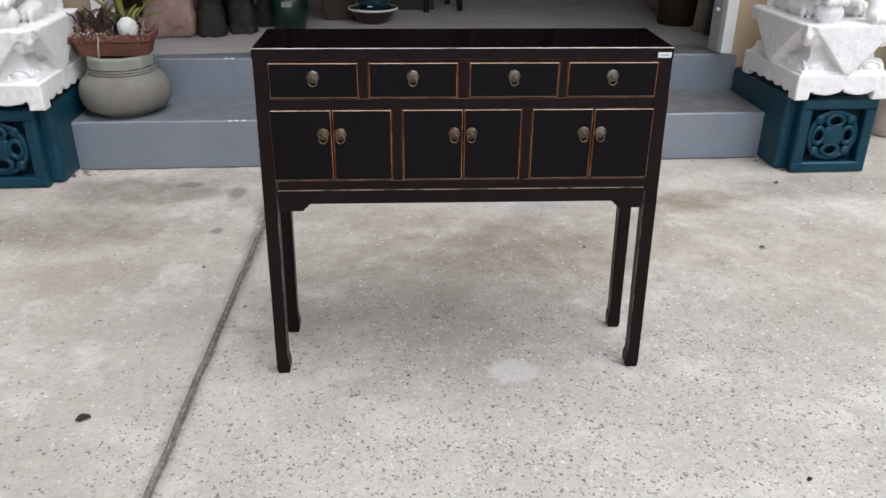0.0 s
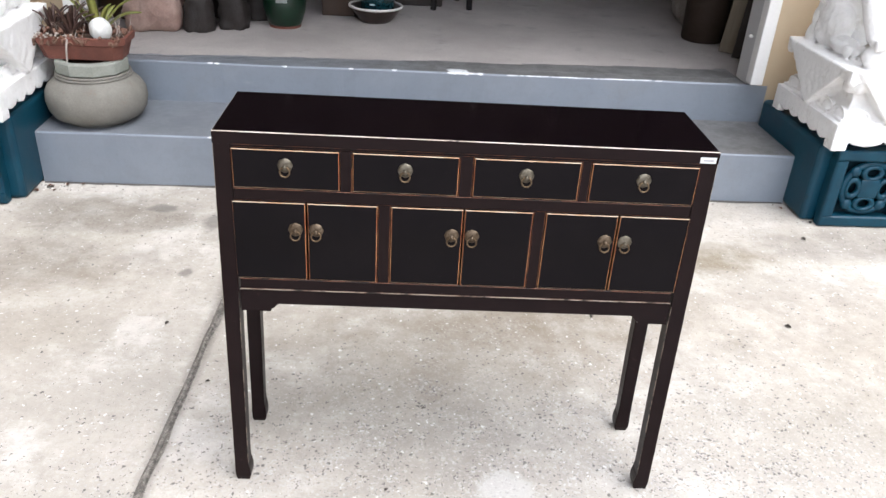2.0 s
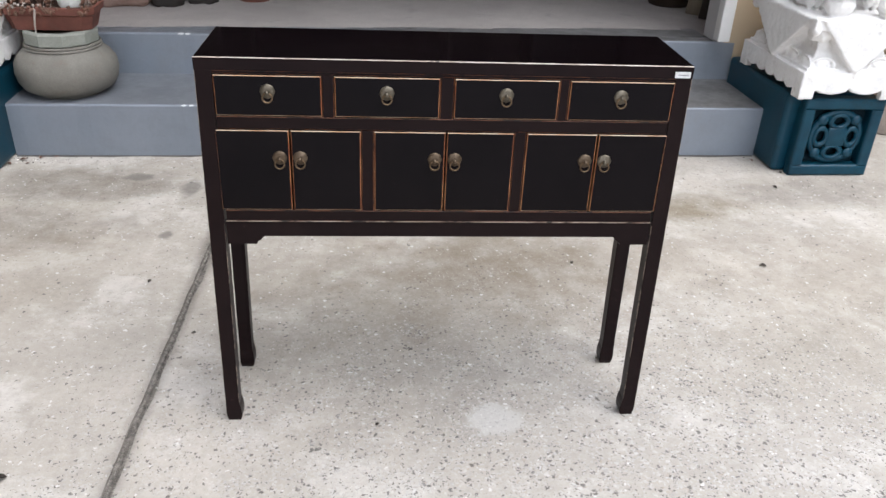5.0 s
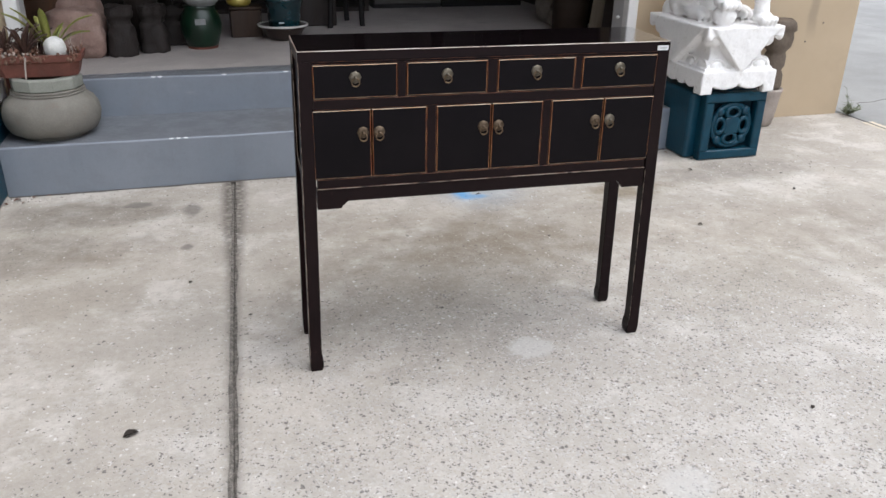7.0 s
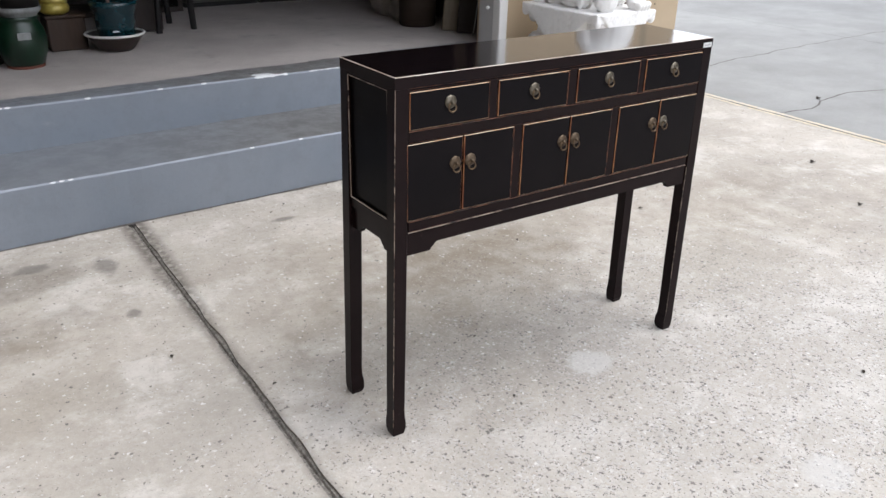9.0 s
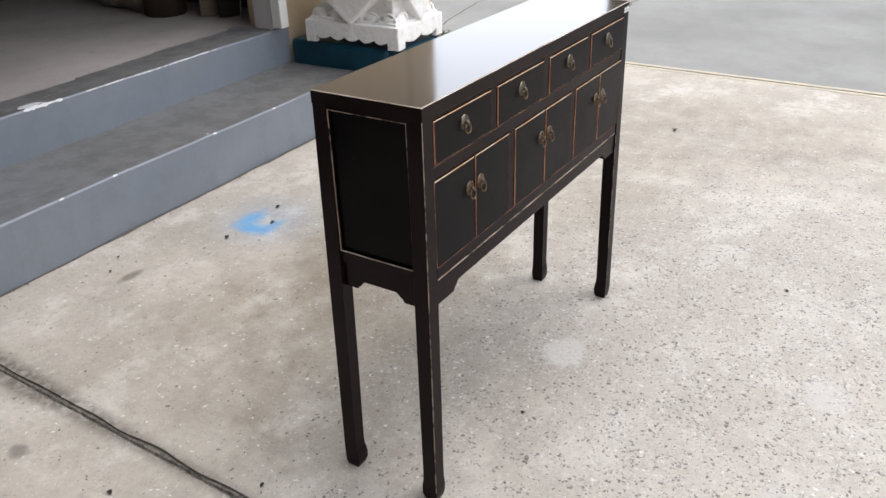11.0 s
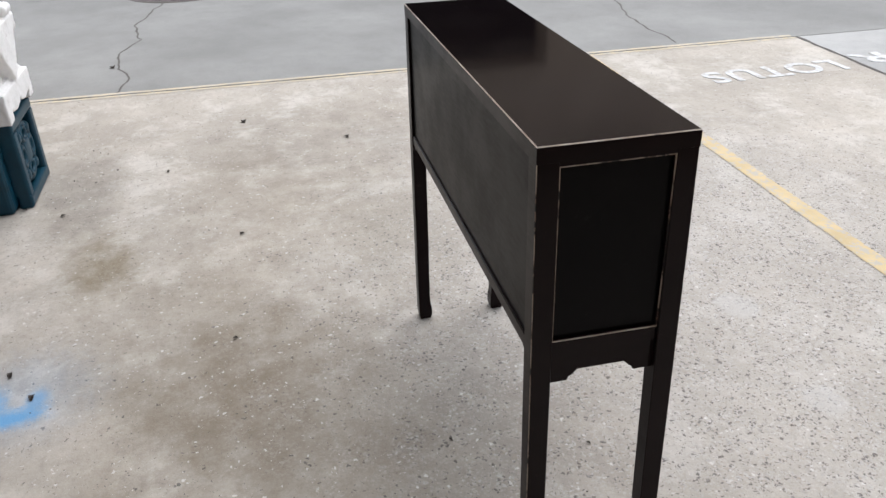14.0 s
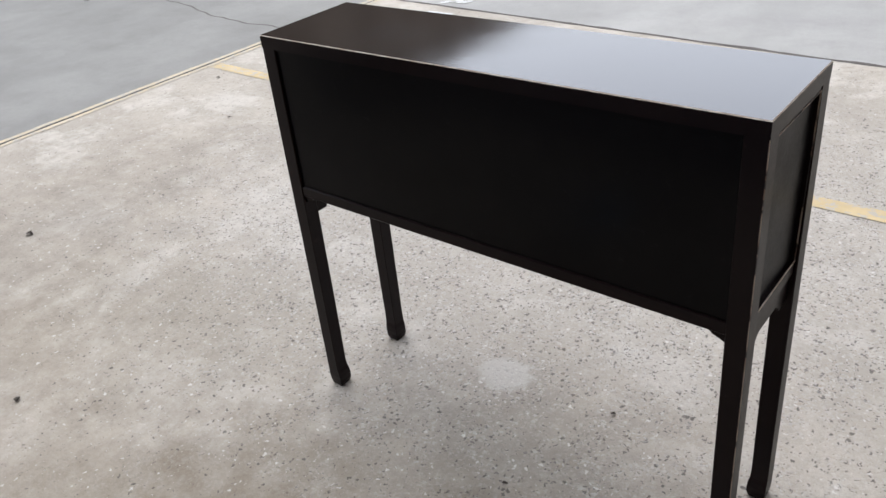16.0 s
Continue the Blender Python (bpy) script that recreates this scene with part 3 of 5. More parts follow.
pavement = thing("pavement", label="worn pale concrete yard and driveway cast in slabs", category="pavement", kind="structure")
G = 0.011
slab("concrete_slab", [(-7.0, cross(-7) + 0.01), (saw(cross(-0.4)) - G, cross(-0.4) + 0.01), (saw(4.12) - G, 4.12), (-7.0, 4.12)], CONCRETE, "pale concrete slab with dark stains")
slab("concrete_slab", [(saw(cross(-0.4)) + G, cross(-0.4) + 0.01), (kerb_line(-0.64) - 0.005, cross(3.235) + 0.01), (kerb_line(4.12) - 0.005, 4.12), (saw(4.12) + G, 4.12)], CONCRETE, "pale concrete slab with exposed pebbles, stains and blue paint")
slab("concrete_slab", [(-7.0, -9.0), (kerb_line(-9) - 0.005, -9.0), (kerb_line(-0.66) - 0.005, cross(3.235) - 0.008), (-7.0, cross(-7) - 0.008)], BAY, "smooth pale concrete slab", (2,))
slab("driveway_slab", [(kerb_line(-14) + 0.005, -14.0), (6.34, -14.0), (6.34, 22.0), (kerb_line(22) + 0.005, 22.0)], ROAD, "smooth grey driveway slab", ())
slab("driveway_slab", [(6.346, -14.0), (13.0, -14.0), (13.0, 22.0), (6.346, 22.0)], ROAD, "smooth grey driveway slab", ())
slab("driveway_slab", [(3.39, 4.124), (kerb_line(4.124) - 0.005, 4.124), (kerb_line(22.0) - 0.005, 22.0), (3.39, 22.0)], ROAD, "smooth grey driveway slab", ())

bm = bmesh.new()
for k in range(60):
    y0, y1 = -0.3 + k * 0.0667, -0.3 + (k + 1) * 0.0667
    x0, x1 = saw(y0), saw(y1)
    rows = []
    for y, x in ((y0, x0), ((y0 * 2 + y1) / 3, (x0 * 2 + x1) / 3), ((y0 + y1 * 2) / 3, (x0 + x1 * 2) / 3), (y1, x1)):
        rows.append([bm.verts.new((x + d, y, -0.007 + 0.004 * noise.noise(Vector((d * 300, y * 40, 0))) - 0.006 * (abs(d) < 0.004))) for d in (-0.02, -0.01, -0.004, 0.0, 0.004, 0.01, 0.02)])
    for a, b in zip(rows, rows[1:]):
        for i in range(6):
            bm.faces.new((a[i], a[i + 1], b[i + 1], b[i]))
part("joint_sealant", bm, SEALANT, pavement, "grey sealant in the open joint")


def crack(points, width, mat=CRACK, wander=0.03):
    """A thin broken line laid into the slab."""
    pts = []
    for i, (p, q) in enumerate(zip(points, points[1:])):
        pts += jagged(p, q, 0.05, wander, i * 2.3)
    pts.append(points[-1])
    bm = bmesh.new()
    rows = []
    for i, p in enumerate(pts):
        a, b = Vector(pts[max(0, i - 1)]), Vector(pts[min(len(pts) - 1, i + 1)])
        s = Vector((-(b - a).y, (b - a).x)).normalized() * width * (0.5 + 0.6 * abs(noise.noise(Vector((i * 0.8, 3, 0)))))
        rows.append([bm.verts.new((p[0] + s.x * k, p[1] + s.y * k, z)) for k, z in ((-1, 0.0008), (0, 0.0016), (1, 0.0008))])
    for a, b in zip(rows, rows[1:]):
        for k in (0, 1):
            bm.faces.new((a[k], a[k + 1], b[k + 1], b[k]))
    return part("crack", bm, mat, pavement, "dark jagged crack")


crack([(5.85, 3.2), (5.53, 3.26), (5.1, 3.35), (4.65, 3.27), (4.3, 3.38), (3.93, 3.35), (3.7, 3.27), (3.41, 3.33)], 0.011)
crack([(7.4, 4.5), (6.8, 4.55), (5.6, 4.5), (4.48, 4.44), (3.7, 4.3)], 0.009)
crack([(-1.12, F - 0.004), (-0.3, F - 0.003), (0.6, F - 0.003), (1.3, F - 0.004), (1.96, F - 0.003)], 0.02, CRACK, 0.006)
crack([(kerb_line(4.0), 4.0), (kerb_line(2.5), 2.5), (kerb_line(1.0), 1.0), (kerb_line(-0.6), -0.6)], 0.009, CRACK, 0.008)
crack([(3.22, cross(3.22)), (2.2, cross(2.2)), (0.9, cross(0.9)), (-0.3, cross(-0.3)), (-1.6, cross(-1.6)), (-3.0, cross(-3.0))], 0.02, CRACK, 0.01)
crack([(5.4, -0.2), (4.67, -0.11), (4.1, 0.05), (3.35, 0.1)], 0.01)

# painted lines, each a worn film with broken edges
def stripe(name, p, q, width, mat, label, wear=0.006, seed=0.0):
    p, q = Vector(p), Vector(q)
    d = (q - p).normalized()
    s = Vector((-d.y, d.x)) * width / 2
    left, right = jagged(tuple(p + s), tuple(q + s), 0.08, wear, seed), jagged(tuple(p - s), tuple(q - s), 0.08, wear, seed + 5)
    bm = bmesh.new()
    a = [bm.verts.new((*v, 0.0022)) for v in left + [tuple(q + s)]]
    b = [bm.verts.new((*v, 0.0022)) for v in right + [tuple(q - s)]]
    for i in range(len(a) - 1):
        bm.faces.new((a[i], a[i + 1], b[i + 1], b[i]))
    ob = part(name, bm, mat, None, label)
    ob.matrix_world = SITE
    return tagged(ob, "", "road marking", "painted lines", "structure")


for k, (y0, y1) in enumerate(((3.9, 2.4), (2.4, 0.9), (0.9, -0.62))):
    for side in (-1, 1):
        stripe("yellow_line", (kerb_line(y0) + side * 0.025, y0), (kerb_line(y1) + side * 0.025, y1), 0.03, YELLOW_LINE, "faded yellow line painted along the driveway joint", 0.009, k + side * 3)
stripe("yellow_line", (6.39, 2.62), (6.36, -4.0), 0.055, YELLOW_LINE, "faded yellow line across the driveway", seed=4)
stripe("yellow_stripe", (3.243, 0.722), (-0.1, 0.885), 0.068, YELLOW_STRIPE, "worn yellow parking bay stripe", seed=6)
stripe("yellow_stripe", (-0.1, 0.885), (-1.97, 0.962), 0.068, YELLOW_STRIPE, "worn yellow parking bay stripe", seed=7)
stripe("yellow_stripe", (3.25, -1.78), (-1.5, -1.66), 0.068, YELLOW_STRIPE, "worn yellow parking bay stripe", seed=8)

# stencilled lettering of the bay
def stencil(text, x, y, stretch):
    """A worn word painted flat on the concrete, read from the east."""
    word = bpy.data.curves.new("lettering", "FONT")
    word.body, word.size, word.align_x, word.extrude, word.space_character = text, 0.255, "LEFT", 0.0006, 1.1
    word.offset = 0.006
    tmp = new("lettering", word)
    bpy.context.view_layer.update()
    me = bpy.data.meshes.new_from_object(tmp)
    bpy.data.objects.remove(tmp)
    me.materials.clear()
    me.materials.append(WHITE_LETTERS)
    ob = tagged(new("painted_lettering", me), "worn white stencilled word on the concrete bay", "road marking", "", "structure")
    ob.matrix_world = SITE @ pose(x, y, 0.0026, 0, 0, 90) @ Matrix.Diagonal((stretch, 1.0, 1.0, 1))


stencil("LOTUS", 2.72, -0.49, 0.97)
stencil("FOR", 2.765, -1.34, 1.4)

# manhole cover
cover = thing("manhole_cover", 6.29, 3.06, 0.0, label="round dark cast-iron manhole cover set in the driveway", category="manhole cover")
part("cover_plate", lathe(bmesh.new(), [(0.0, 0.004), (0.4, 0.004), (0.41, 0.002), (0.41, 0.0005)][::-1], 48, close=False), IRON, cover)
part("cover_frame", lathe(bmesh.new(), [(0.415, 0.0005), (0.418, 0.005), (0.445, 0.005), (0.45, 0.0005)], 48, close=False), IRON, cover)
bm = bmesh.new()
for i in range(-6, 7):
    for k in range(-6, 7):
        if math.hypot(i, k) < 6.2:
            block(bm, i * 0.06 - 0.018, i * 0.06 + 0.018, k * 0.06 - 0.018, k * 0.06 + 0.018, 0.004, 0.0053)
tagged(part("stud_grid", bm, IRON, cover), kind="stuff")

# ---- steps and porch ----


NOSE = 0.009      # how far the front edges of the steps are rounded


def edge_wander(x, y0):
    """How far a step's front edge strays forward and up at x."""
    return 0.006 * noise.noise(Vector((x * 3.0, y0, 1))) + 0.003 * noise.noise(Vector((x * 14, y0, 5))), 0.004 * noise.noise(Vector((x * 2.2, y0, 8)))


def tread(name, x0, x1, y0, y1, h, mat, label, nose):
    """A long cast step whose front edge is rounded and a little uneven."""
    n = 60
    secs = []
    for i in range(n + 1):
        x = x0 + (x1 - x0) * i / n
        w, u = edge_wander(x, y0)
        arc = [(x, y0 + w + nose * (1 - math.sin(a)), h + u - nose * (1 - math.cos(a))) for a in (math.pi / 2 * k / 7 for k in range(7, -1, -1))]
        secs.append([(x, y0 + w, 0.0)] + arc + [(x, y1, h), (x, y1, 0.0)])
    bm = loft(bmesh.new(), secs)
    bm.normal_update()
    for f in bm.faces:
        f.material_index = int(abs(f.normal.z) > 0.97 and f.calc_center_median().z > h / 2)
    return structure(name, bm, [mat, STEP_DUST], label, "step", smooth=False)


tread("lower_step", -1.125, 1.972, F, B2 + 0.02, H1, STEP_PAINT, "low concrete step in worn blue-grey paint", NOSE)
tread("upper_step", -1.14, 1.982, B2, 4.2, H2, STEP_PAINT, "upper doorway step in worn blue-grey paint", NOSE)
bm = slab_box(-2.0, 2.6, 4.201, 6.9, 0.0, H2 - 0.002, bevel=0.004, pick=lambda c: c.y < 4.3 and c.z > 0.3)
structure("porch_floor", bm, PORCH, "bare grey concrete floor inside the doorway", "floor")

# ragged edge of the paint and chips in it
bm = bmesh.new()
for i in range(46):
    x = -1.0 + i * 0.0625
    w = 0.03 + 0.05 * (x + 0.7) + 0.03 * noise.noise(Vector((x * 3.3, 2, 0))) + 0.014 * noise.noise(Vector((x * 19, 0, 0)))
    block(bm, x, x + 0.0627, 4.196, 4.2 + max(0.006, w), H2 - 0.004, H2 + 0.0012)
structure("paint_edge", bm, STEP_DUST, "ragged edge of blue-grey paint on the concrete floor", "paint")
chips = thing("paint_chips", label="small white chips where the step paint has flaked", category="paint chip", kind="structure")
random.seed(11)


def chip(x, y, z, lx, ly, vertical=False):
    bm = bmesh.new()
    n = 9
    outline = []
    for k in range(n):
        a = 2 * math.pi * k / n
        r = 0.7 + 0.5 * random.random()
        outline.append((x + lx * r * math.cos(a), (z if vertical else y) + ly * r * math.sin(a)))
    prism(bm, outline, (y - 0.0015 if vertical else z), (y + 0.004 if vertical else z + 0.0012), "y" if vertical else "z")
    part("chip", bm, CHIP, chips)


def nose_chip(x, y0, h, nose, lx, ly):
    """A flake of bare white on the rounded front edge of a step, which it follows."""
    bm = bmesh.new()
    top, bot = [], []
    n = 6
    for k in range(n + 1):
        u = x + lx * (2 * k / n - 1)
        w, v = edge_wander(u, y0)
        taper = math.sin(math.pi * (0.12 + 0.76 * k / n)) * random.uniform(0.6, 1.2)
        c = Vector((u, y0 + w + nose * 0.293, h + v - nose * 0.293)) + Vector((0, -0.707, 0.707)) * 0.0012
        d = Vector((0, 0.707, 0.707)) * ly * taper
        top.append(bm.verts.new(c + d - Vector((0, -0.707, 0.707)) * 0.001))
        bot.append((bm.verts.new(c), bm.verts.new(c - d - Vector((0, -0.707, 0.707)) * 0.001)))
    for k in range(n):
        bm.faces.new((top[k], top[k + 1], bot[k + 1][0], bot[k][0]))
        bm.faces.new((bot[k][0], bot[k + 1][0], bot[k + 1][1], bot[k][1]))
    part("chip", bm, CHIP, chips)


for i in range(26):
    nose_chip(0.8 + i * 0.0275 + random.uniform(-0.01, 0.01), B2, H2, NOSE, random.uniform(0.01, 0.026), random.uniform(0.0015, 0.0042))
chip(0.56, B2 + 0.03, H2 - 0.0005, 0.05, 0.022)
for i in range(7):
    nose_chip(0.53 + i * 0.022, B2, H2, NOSE, random.uniform(0.012, 0.022), random.uniform(0.004, 0.009))
for x in (-0.52, -0.49, 0.09, 0.28, -0.2):
    nose_chip(x, B2, H2, NOSE, 0.012, 0.005)
for x in (-0.45, -0.42, -0.39, 0.3, 1.35, 0.52, 1.0):
    nose_chip(x, F, H1, NOSE, 0.01, 0.004)
for x in (0.62, 0.98):
    chip(x, F + 0.02, H1 - 0.0005, 0.008, 0.005)

# ---- building ----
def wall(name, x0, x1, y0, y1, z0, z1, mat, label, category="wall"):
    return structure(name, slab_box(x0, x1, y0, y1, z0, z1), mat, label, category)


TOP = 2.85
wall("wall_east", 1.929, 3.385, 4.12, 4.32, 0.0, TOP, BEIGE, "smooth beige painted outside wall")
wall("wall_west", -7.0, -1.082, 4.12, 4.32, 0.0, TOP, BEIGE, "smooth beige painted outside wall")
wall("wall_lintel", -1.081, 1.917, 4.125, 4.32, 2.45, TOP, BEIGE, "beige painted wall above the wide doorway")
wall("wall_side", 3.185, 3.382, 4.321, 14.0, 0.0, TOP, BEIGE, "beige painted side wall along the driveway")
wall("roof_slab", -7.3, 3.6, 3.72, 14.3, TOP + 0.002, TOP + 0.18, GREY_PAINT, "flat grey roof edge above the doorway", "roof")
# interior shell, its shade carried by the near-black colours
wall("interior_wall_east", 2.25, 2.4, 4.322, 6.9, H2, 2.7, INSIDE_SHADE, "shop wall coloured near-black for the dim interior")
wall("interior_wall_west", -1.75, -1.6, 4.322, 6.9, H2, 2.7, INSIDE_SHADE, "shop wall coloured near-black for the dim interior")
wall("interior_wall_north", -1.76, 2.42, 6.6, 6.75, H2, 2.7, INSIDE_SHADE, "shop back wall coloured near-black for the dim interior")
wall("ceiling", -1.8, 2.45, 4.321, 6.8, 2.701, 2.8, CEILING_SHADE, "shop ceiling coloured dark for the dim interior", "ceiling")
OPEN_Z = 4.35
wall("opposite_building", 12.0, 18.0, -8.8, 6.0, OPEN_Z, 9.2, BRICK_FAR, "tall brown upper storey across the driveway", "building")
wall("opposite_annexe", 12.0, 18.0, -24.0, -8.801, OPEN_Z, 7.1, BRICK_FAR, "lower brown upper storey across the driveway", "building")
# backing wall and added soffit, blackened so the opening reflects as shade
wall("opposite_wall", 15.5, 15.9, -24.0, 6.0, 0.0, OPEN_Z - 0.001, SHADE_WALL, "wall coloured near-black as shade under the upper storey across the driveway")
wall("opposite_soffit", 12.61, 15.49, -24.0, 6.0, OPEN_Z - 0.12, OPEN_Z - 0.002, SHADE_WALL, "added soffit coloured near-black as shade under the upper storey across the driveway", "ceiling")
for y0, y1 in ((5.15, 5.95), (-4.9, -2.5), (-13.6, -12.9), (-20.4, -19.7)):
    wall("opposite_pier", 12.02, 12.6, y0, y1, 0.0, OPEN_Z - 0.001, BRICK_FAR, "brown pier under the upper storey across the driveway", "pier")

# unseen, added to dim the left lion, the steps and the console's side
wall("yard_wall", -2.2, -2.0, -3.5, 4.118, 0.0, 6.5, BRICK_FAR, "added unseen brown wall that holds light off the west side")
# added out of view, to keep sky light off the steps and shop
wall("door_awning", -1.15, 1.99, 3.55, 4.119, 2.52, 2.58, CEILING_SHADE, "added unseen dark slab that shades the steps and shop", "awning")

# wall marks
marks = thing("wall_nails", label="small dark nail heads in the beige wall", category="nail")
for x, z in ((3.062, 0.441), (3.163, 0.543), (3.2, 0.95)):
    part("nail", ball(bmesh.new(), (x, 4.119, z), 0.005, 8), IRON, marks)


def door_casing(x_in, sign, label):
    """White face trim, grey jamb and a bolt, on one side of the doorway."""
    ob = thing("door_casing", label=label, category="door frame", kind="structure")
    xs = sorted((x_in, x_in + sign * 0.056))
    part("face_trim", slab_box(xs[0], xs[1], 4.062, 4.1195, H2 + 0.013, 2.5, bevel=0.003), WHITE_PAINT, ob, "white painted face trim")
    xs = sorted((x_in + sign * 0.004, x_in + sign * 0.056))
    part("jamb", slab_box(xs[0], xs[1], 4.1205, 4.24, H2 + 0.002, 2.45, bevel=0.003), GREY_PAINT, ob, "pale grey painted jamb")
    bm = bmesh.new()
    ball(bm, (x_in - sign * 0.006, 4.157, 0.6), (0.011, 0.011, 0.009), 12)
    part("bolt_knob", bm, WHITE_PAINT, ob, "white painted bolt knob", True)
    return ob


door_casing(1.872, 1, "white door trim and pale jamb beside the stone lion")
door_casing(-1.025, -1, "white door trim and pale jamb beside the planter")

# ---- console table ----
def console_table():
    t = thing("console_table", 0.3515, 2.166, 0.0, site=False,
              label="slim black lacquered console with worn edges, drawers and doors", category="console table")
    hw, hd, top = 0.4745, 0.117, 0.86
    px = lambda x: x - 0.3515
    front = -hd

    # the panel of the top with a rubbed arris
    bm = slab_box(-hw, hw, -hd, hd, 0.835, top, bevel=0.0015, pick=lambda c: c.z > 0.855, index=1)
    bm.normal_update()
    for f in bm.faces:
        if f.material_index == 0 and f.normal.z < 0.5:
            f.material_index = 2
    part("top", bm, [BLACK_TOP, WORN_TOP, BLACK], t, "polished black top with a pale worn edge")

    def leg(sx, sy):
        secs = []
        for z, thick, flare, trim in ((0.8348, 0.033, 0, 0), (0.515, 0.033, 0, 0), (0.25, 0.0325, 0, 0), (0.07, 0.0315, 0, 0), (0.05, 0.0315, 0.0008, 0), (0.04, 0.0315, 0.003, 0),
                                      (0.028, 0.0315, 0.0042, 0.0), (0.012, 0.0315, 0.003, 0.001), (0.0, 0.03, -0.001, 0.003)):
            ox = hw - 0.0005 + 0.0125 * (1 - z / 0.86) - trim
            oy = hd - 0.0005 + 0.004 * (1 - z / 0.86) - trim
            ix, iy = ox - thick - flare, oy - thick - flare
            c = 0.0011
            ring_ = [(ox - c, oy), (ox, oy - c), (ox, iy + c), (ox - c, iy), (ix + c, iy), (ix, iy + c), (ix, oy - c), (ix + c, oy)]
            if sx * sy < 0:
                ring_ = ring_[::-1]
            secs.append([(sx * a, sy * b, z) for a, b in ring_])
        bm = loft(bmesh.new(), secs)
        bm.normal_update()
        for f in bm.faces:
            n = f.normal
            if abs(n.x) > 0.45 and n.y * sy > 0.45 and n.x * sx > 0 and f.calc_center_median().z > 0.03:
                f.material_index = 1
            elif sy < 0 and n.x * sx < -0.45 and n.y * sy > 0.45 and 0.03 < f.calc_center_median().z < 0.52:
                f.material_index = 2
        part("leg", bm, [BLACK, WORN_FAINT, WORN_LEG], t)

    for sx in (-1, 1):
        for sy in (-1, 1):
            leg(sx, sy)

    # rails and stiles of the front
    def bar(name, x0, x1, z0, z1):
        bm = slab_box(x0, x1, front + 0.0012, front + 0.022, z0, z1, bevel=0.0011, pick=lambda c: c.y < front + 0.01 and x0 + 0.003 < c.x < x1 - 0.003 if name == "rail" else c.y < front + 0.01 and z0 + 0.003 < c.z < z1 - 0.003, index=1)
        part(name, bm, [BLACK, WORN_DARK], t)

    inner = 0.4415
    bar("rail", -inner, inner, 0.8285, 0.8348)
    bar("rail", -inner, inner, 0.7205, 0.7455)
    bar("rail", -inner, inner, 0.523, 0.5465)
    drawers = [(-0.09, 0.111), (0.135, 0.336), (0.364, 0.567), (0.588, 0.794)]
    doors = [(-0.096, 0.045, 1), (0.048, 0.184, -1), (0.21, 0.350, 1), (0.353, 0.487, -1), (0.512, 0.6545, 1), (0.6575, 0.797, -1)]
    for a, b in zip(drawers, drawers[1:]):
        bar("stile", px(a[1]) + 0.0012, px(b[0]) - 0.0012, 0.7457, 0.8283)
    for a, b in ((0.184, 0.21), (0.487, 0.512)):
        bar("stile", px(a) + 0.0012, px(b) - 0.0012, 0.5467, 0.7203)

    # a dark carcass behind the fronts
    part("carcass", slab_box(-0.44, 0.44, front + 0.023, hd - 0.012, 0.53, 0.8345), BLACK, t)

    def panel(name, x0, x1, z0, z1, label):
        """A flat front with a raised, rubbed bead all round, painted paler along its level edges as a glint."""
        bm = slab_box(x0, x1, front - 0.0008, front + 0.02, z0, z1, bevel=0.0014, pick=lambda c: c.y < front, index=1)
        bm.normal_update()
        for f in bm.faces:
            if f.material_index == 1 and abs(f.normal.x) > 0.3:
                f.material_index = 2
        return part(name, bm, [BLACK_PANEL, WORN_GLINT, WORN_RUST], t, label)

    def pull(owner, x, z, mat=BRASS):
        bm = lathe(bmesh.new(), [(0.0001, 0.0042), (0.008, 0.0038), (0.0125, 0.0024), (0.0148, 0.0008), (0.0148, 0.0)], 28, close=False)
        for v in bm.verts:
            k = 0.96 + 0.03 * math.cos(8 * math.atan2(v.co.y, v.co.x)) * min(1.0, v.co.xy.length / 0.0125)
            v.co.x, v.co.y = v.co.x * k, v.co.y * k
        bmesh.ops.transform(bm, verts=bm.verts, matrix=pose(x, front - 0.001, z, 90))
        plate = part("back_plate", bm, mat, owner, "round aged brass back plate", True)
        bm = ball(bmesh.new(), (x, front - 0.0075, z - 0.001), (0.0042, 0.0055, 0.0045), 12)
        part("post", bm, mat, owner, "", True)
        bm = ring(bmesh.new(), (0, 0, 0), 0.0092, 0.0016, "y", 24, 8)
        bmesh.ops.transform(bm, verts=bm.verts, matrix=pose(x, front - 0.0085, z - 0.0105, -12))
        part("ring_pull", bm, BRASS_DARK, owner, "dark brass ring pull", True)

    for a, b in drawers:
        d = panel("drawer", px(a) + 0.0006, px(b) - 0.0006, 0.748, 0.8265, "black drawer front edged with a rubbed line")
        pull(d, px((a + b) / 2 - 0.001), 0.7965)
    for a, b, side in doors:
        d = panel("door", px(a) + 0.0006, px(b) - 0.0006, 0.549, 0.7185, "black cabinet door edged with a rubbed line")
        pull(d, px((b - 0.02) if side > 0 else (a + 0.017)), 0.6625, BRASS if a > 0.65 else BRASS_WARM)

    # front apron with stepped spandrels
    def apron(name, half, drop_w, axis, at0, at1):
        z0, z1, z2 = 0.5225, 0.4865, 0.468
        o = [(-half, z0), (half, z0), (half, z2), (half - drop_w, z2)]
        o += [(half - drop_w - 0.003, z2 + 0.007), (half - drop_w - 0.008, z2 + 0.009), (half - drop_w - 0.011, z2 + 0.013), (half - drop_w - 0.017, z1)]
        o += [(-(half - drop_w - 0.017), z1), (-(half - drop_w - 0.011), z2 + 0.013), (-(half - drop_w - 0.008), z2 + 0.009), (-(half - drop_w - 0.003), z2 + 0.007), (-(half - drop_w), z2), (-half, z2)]
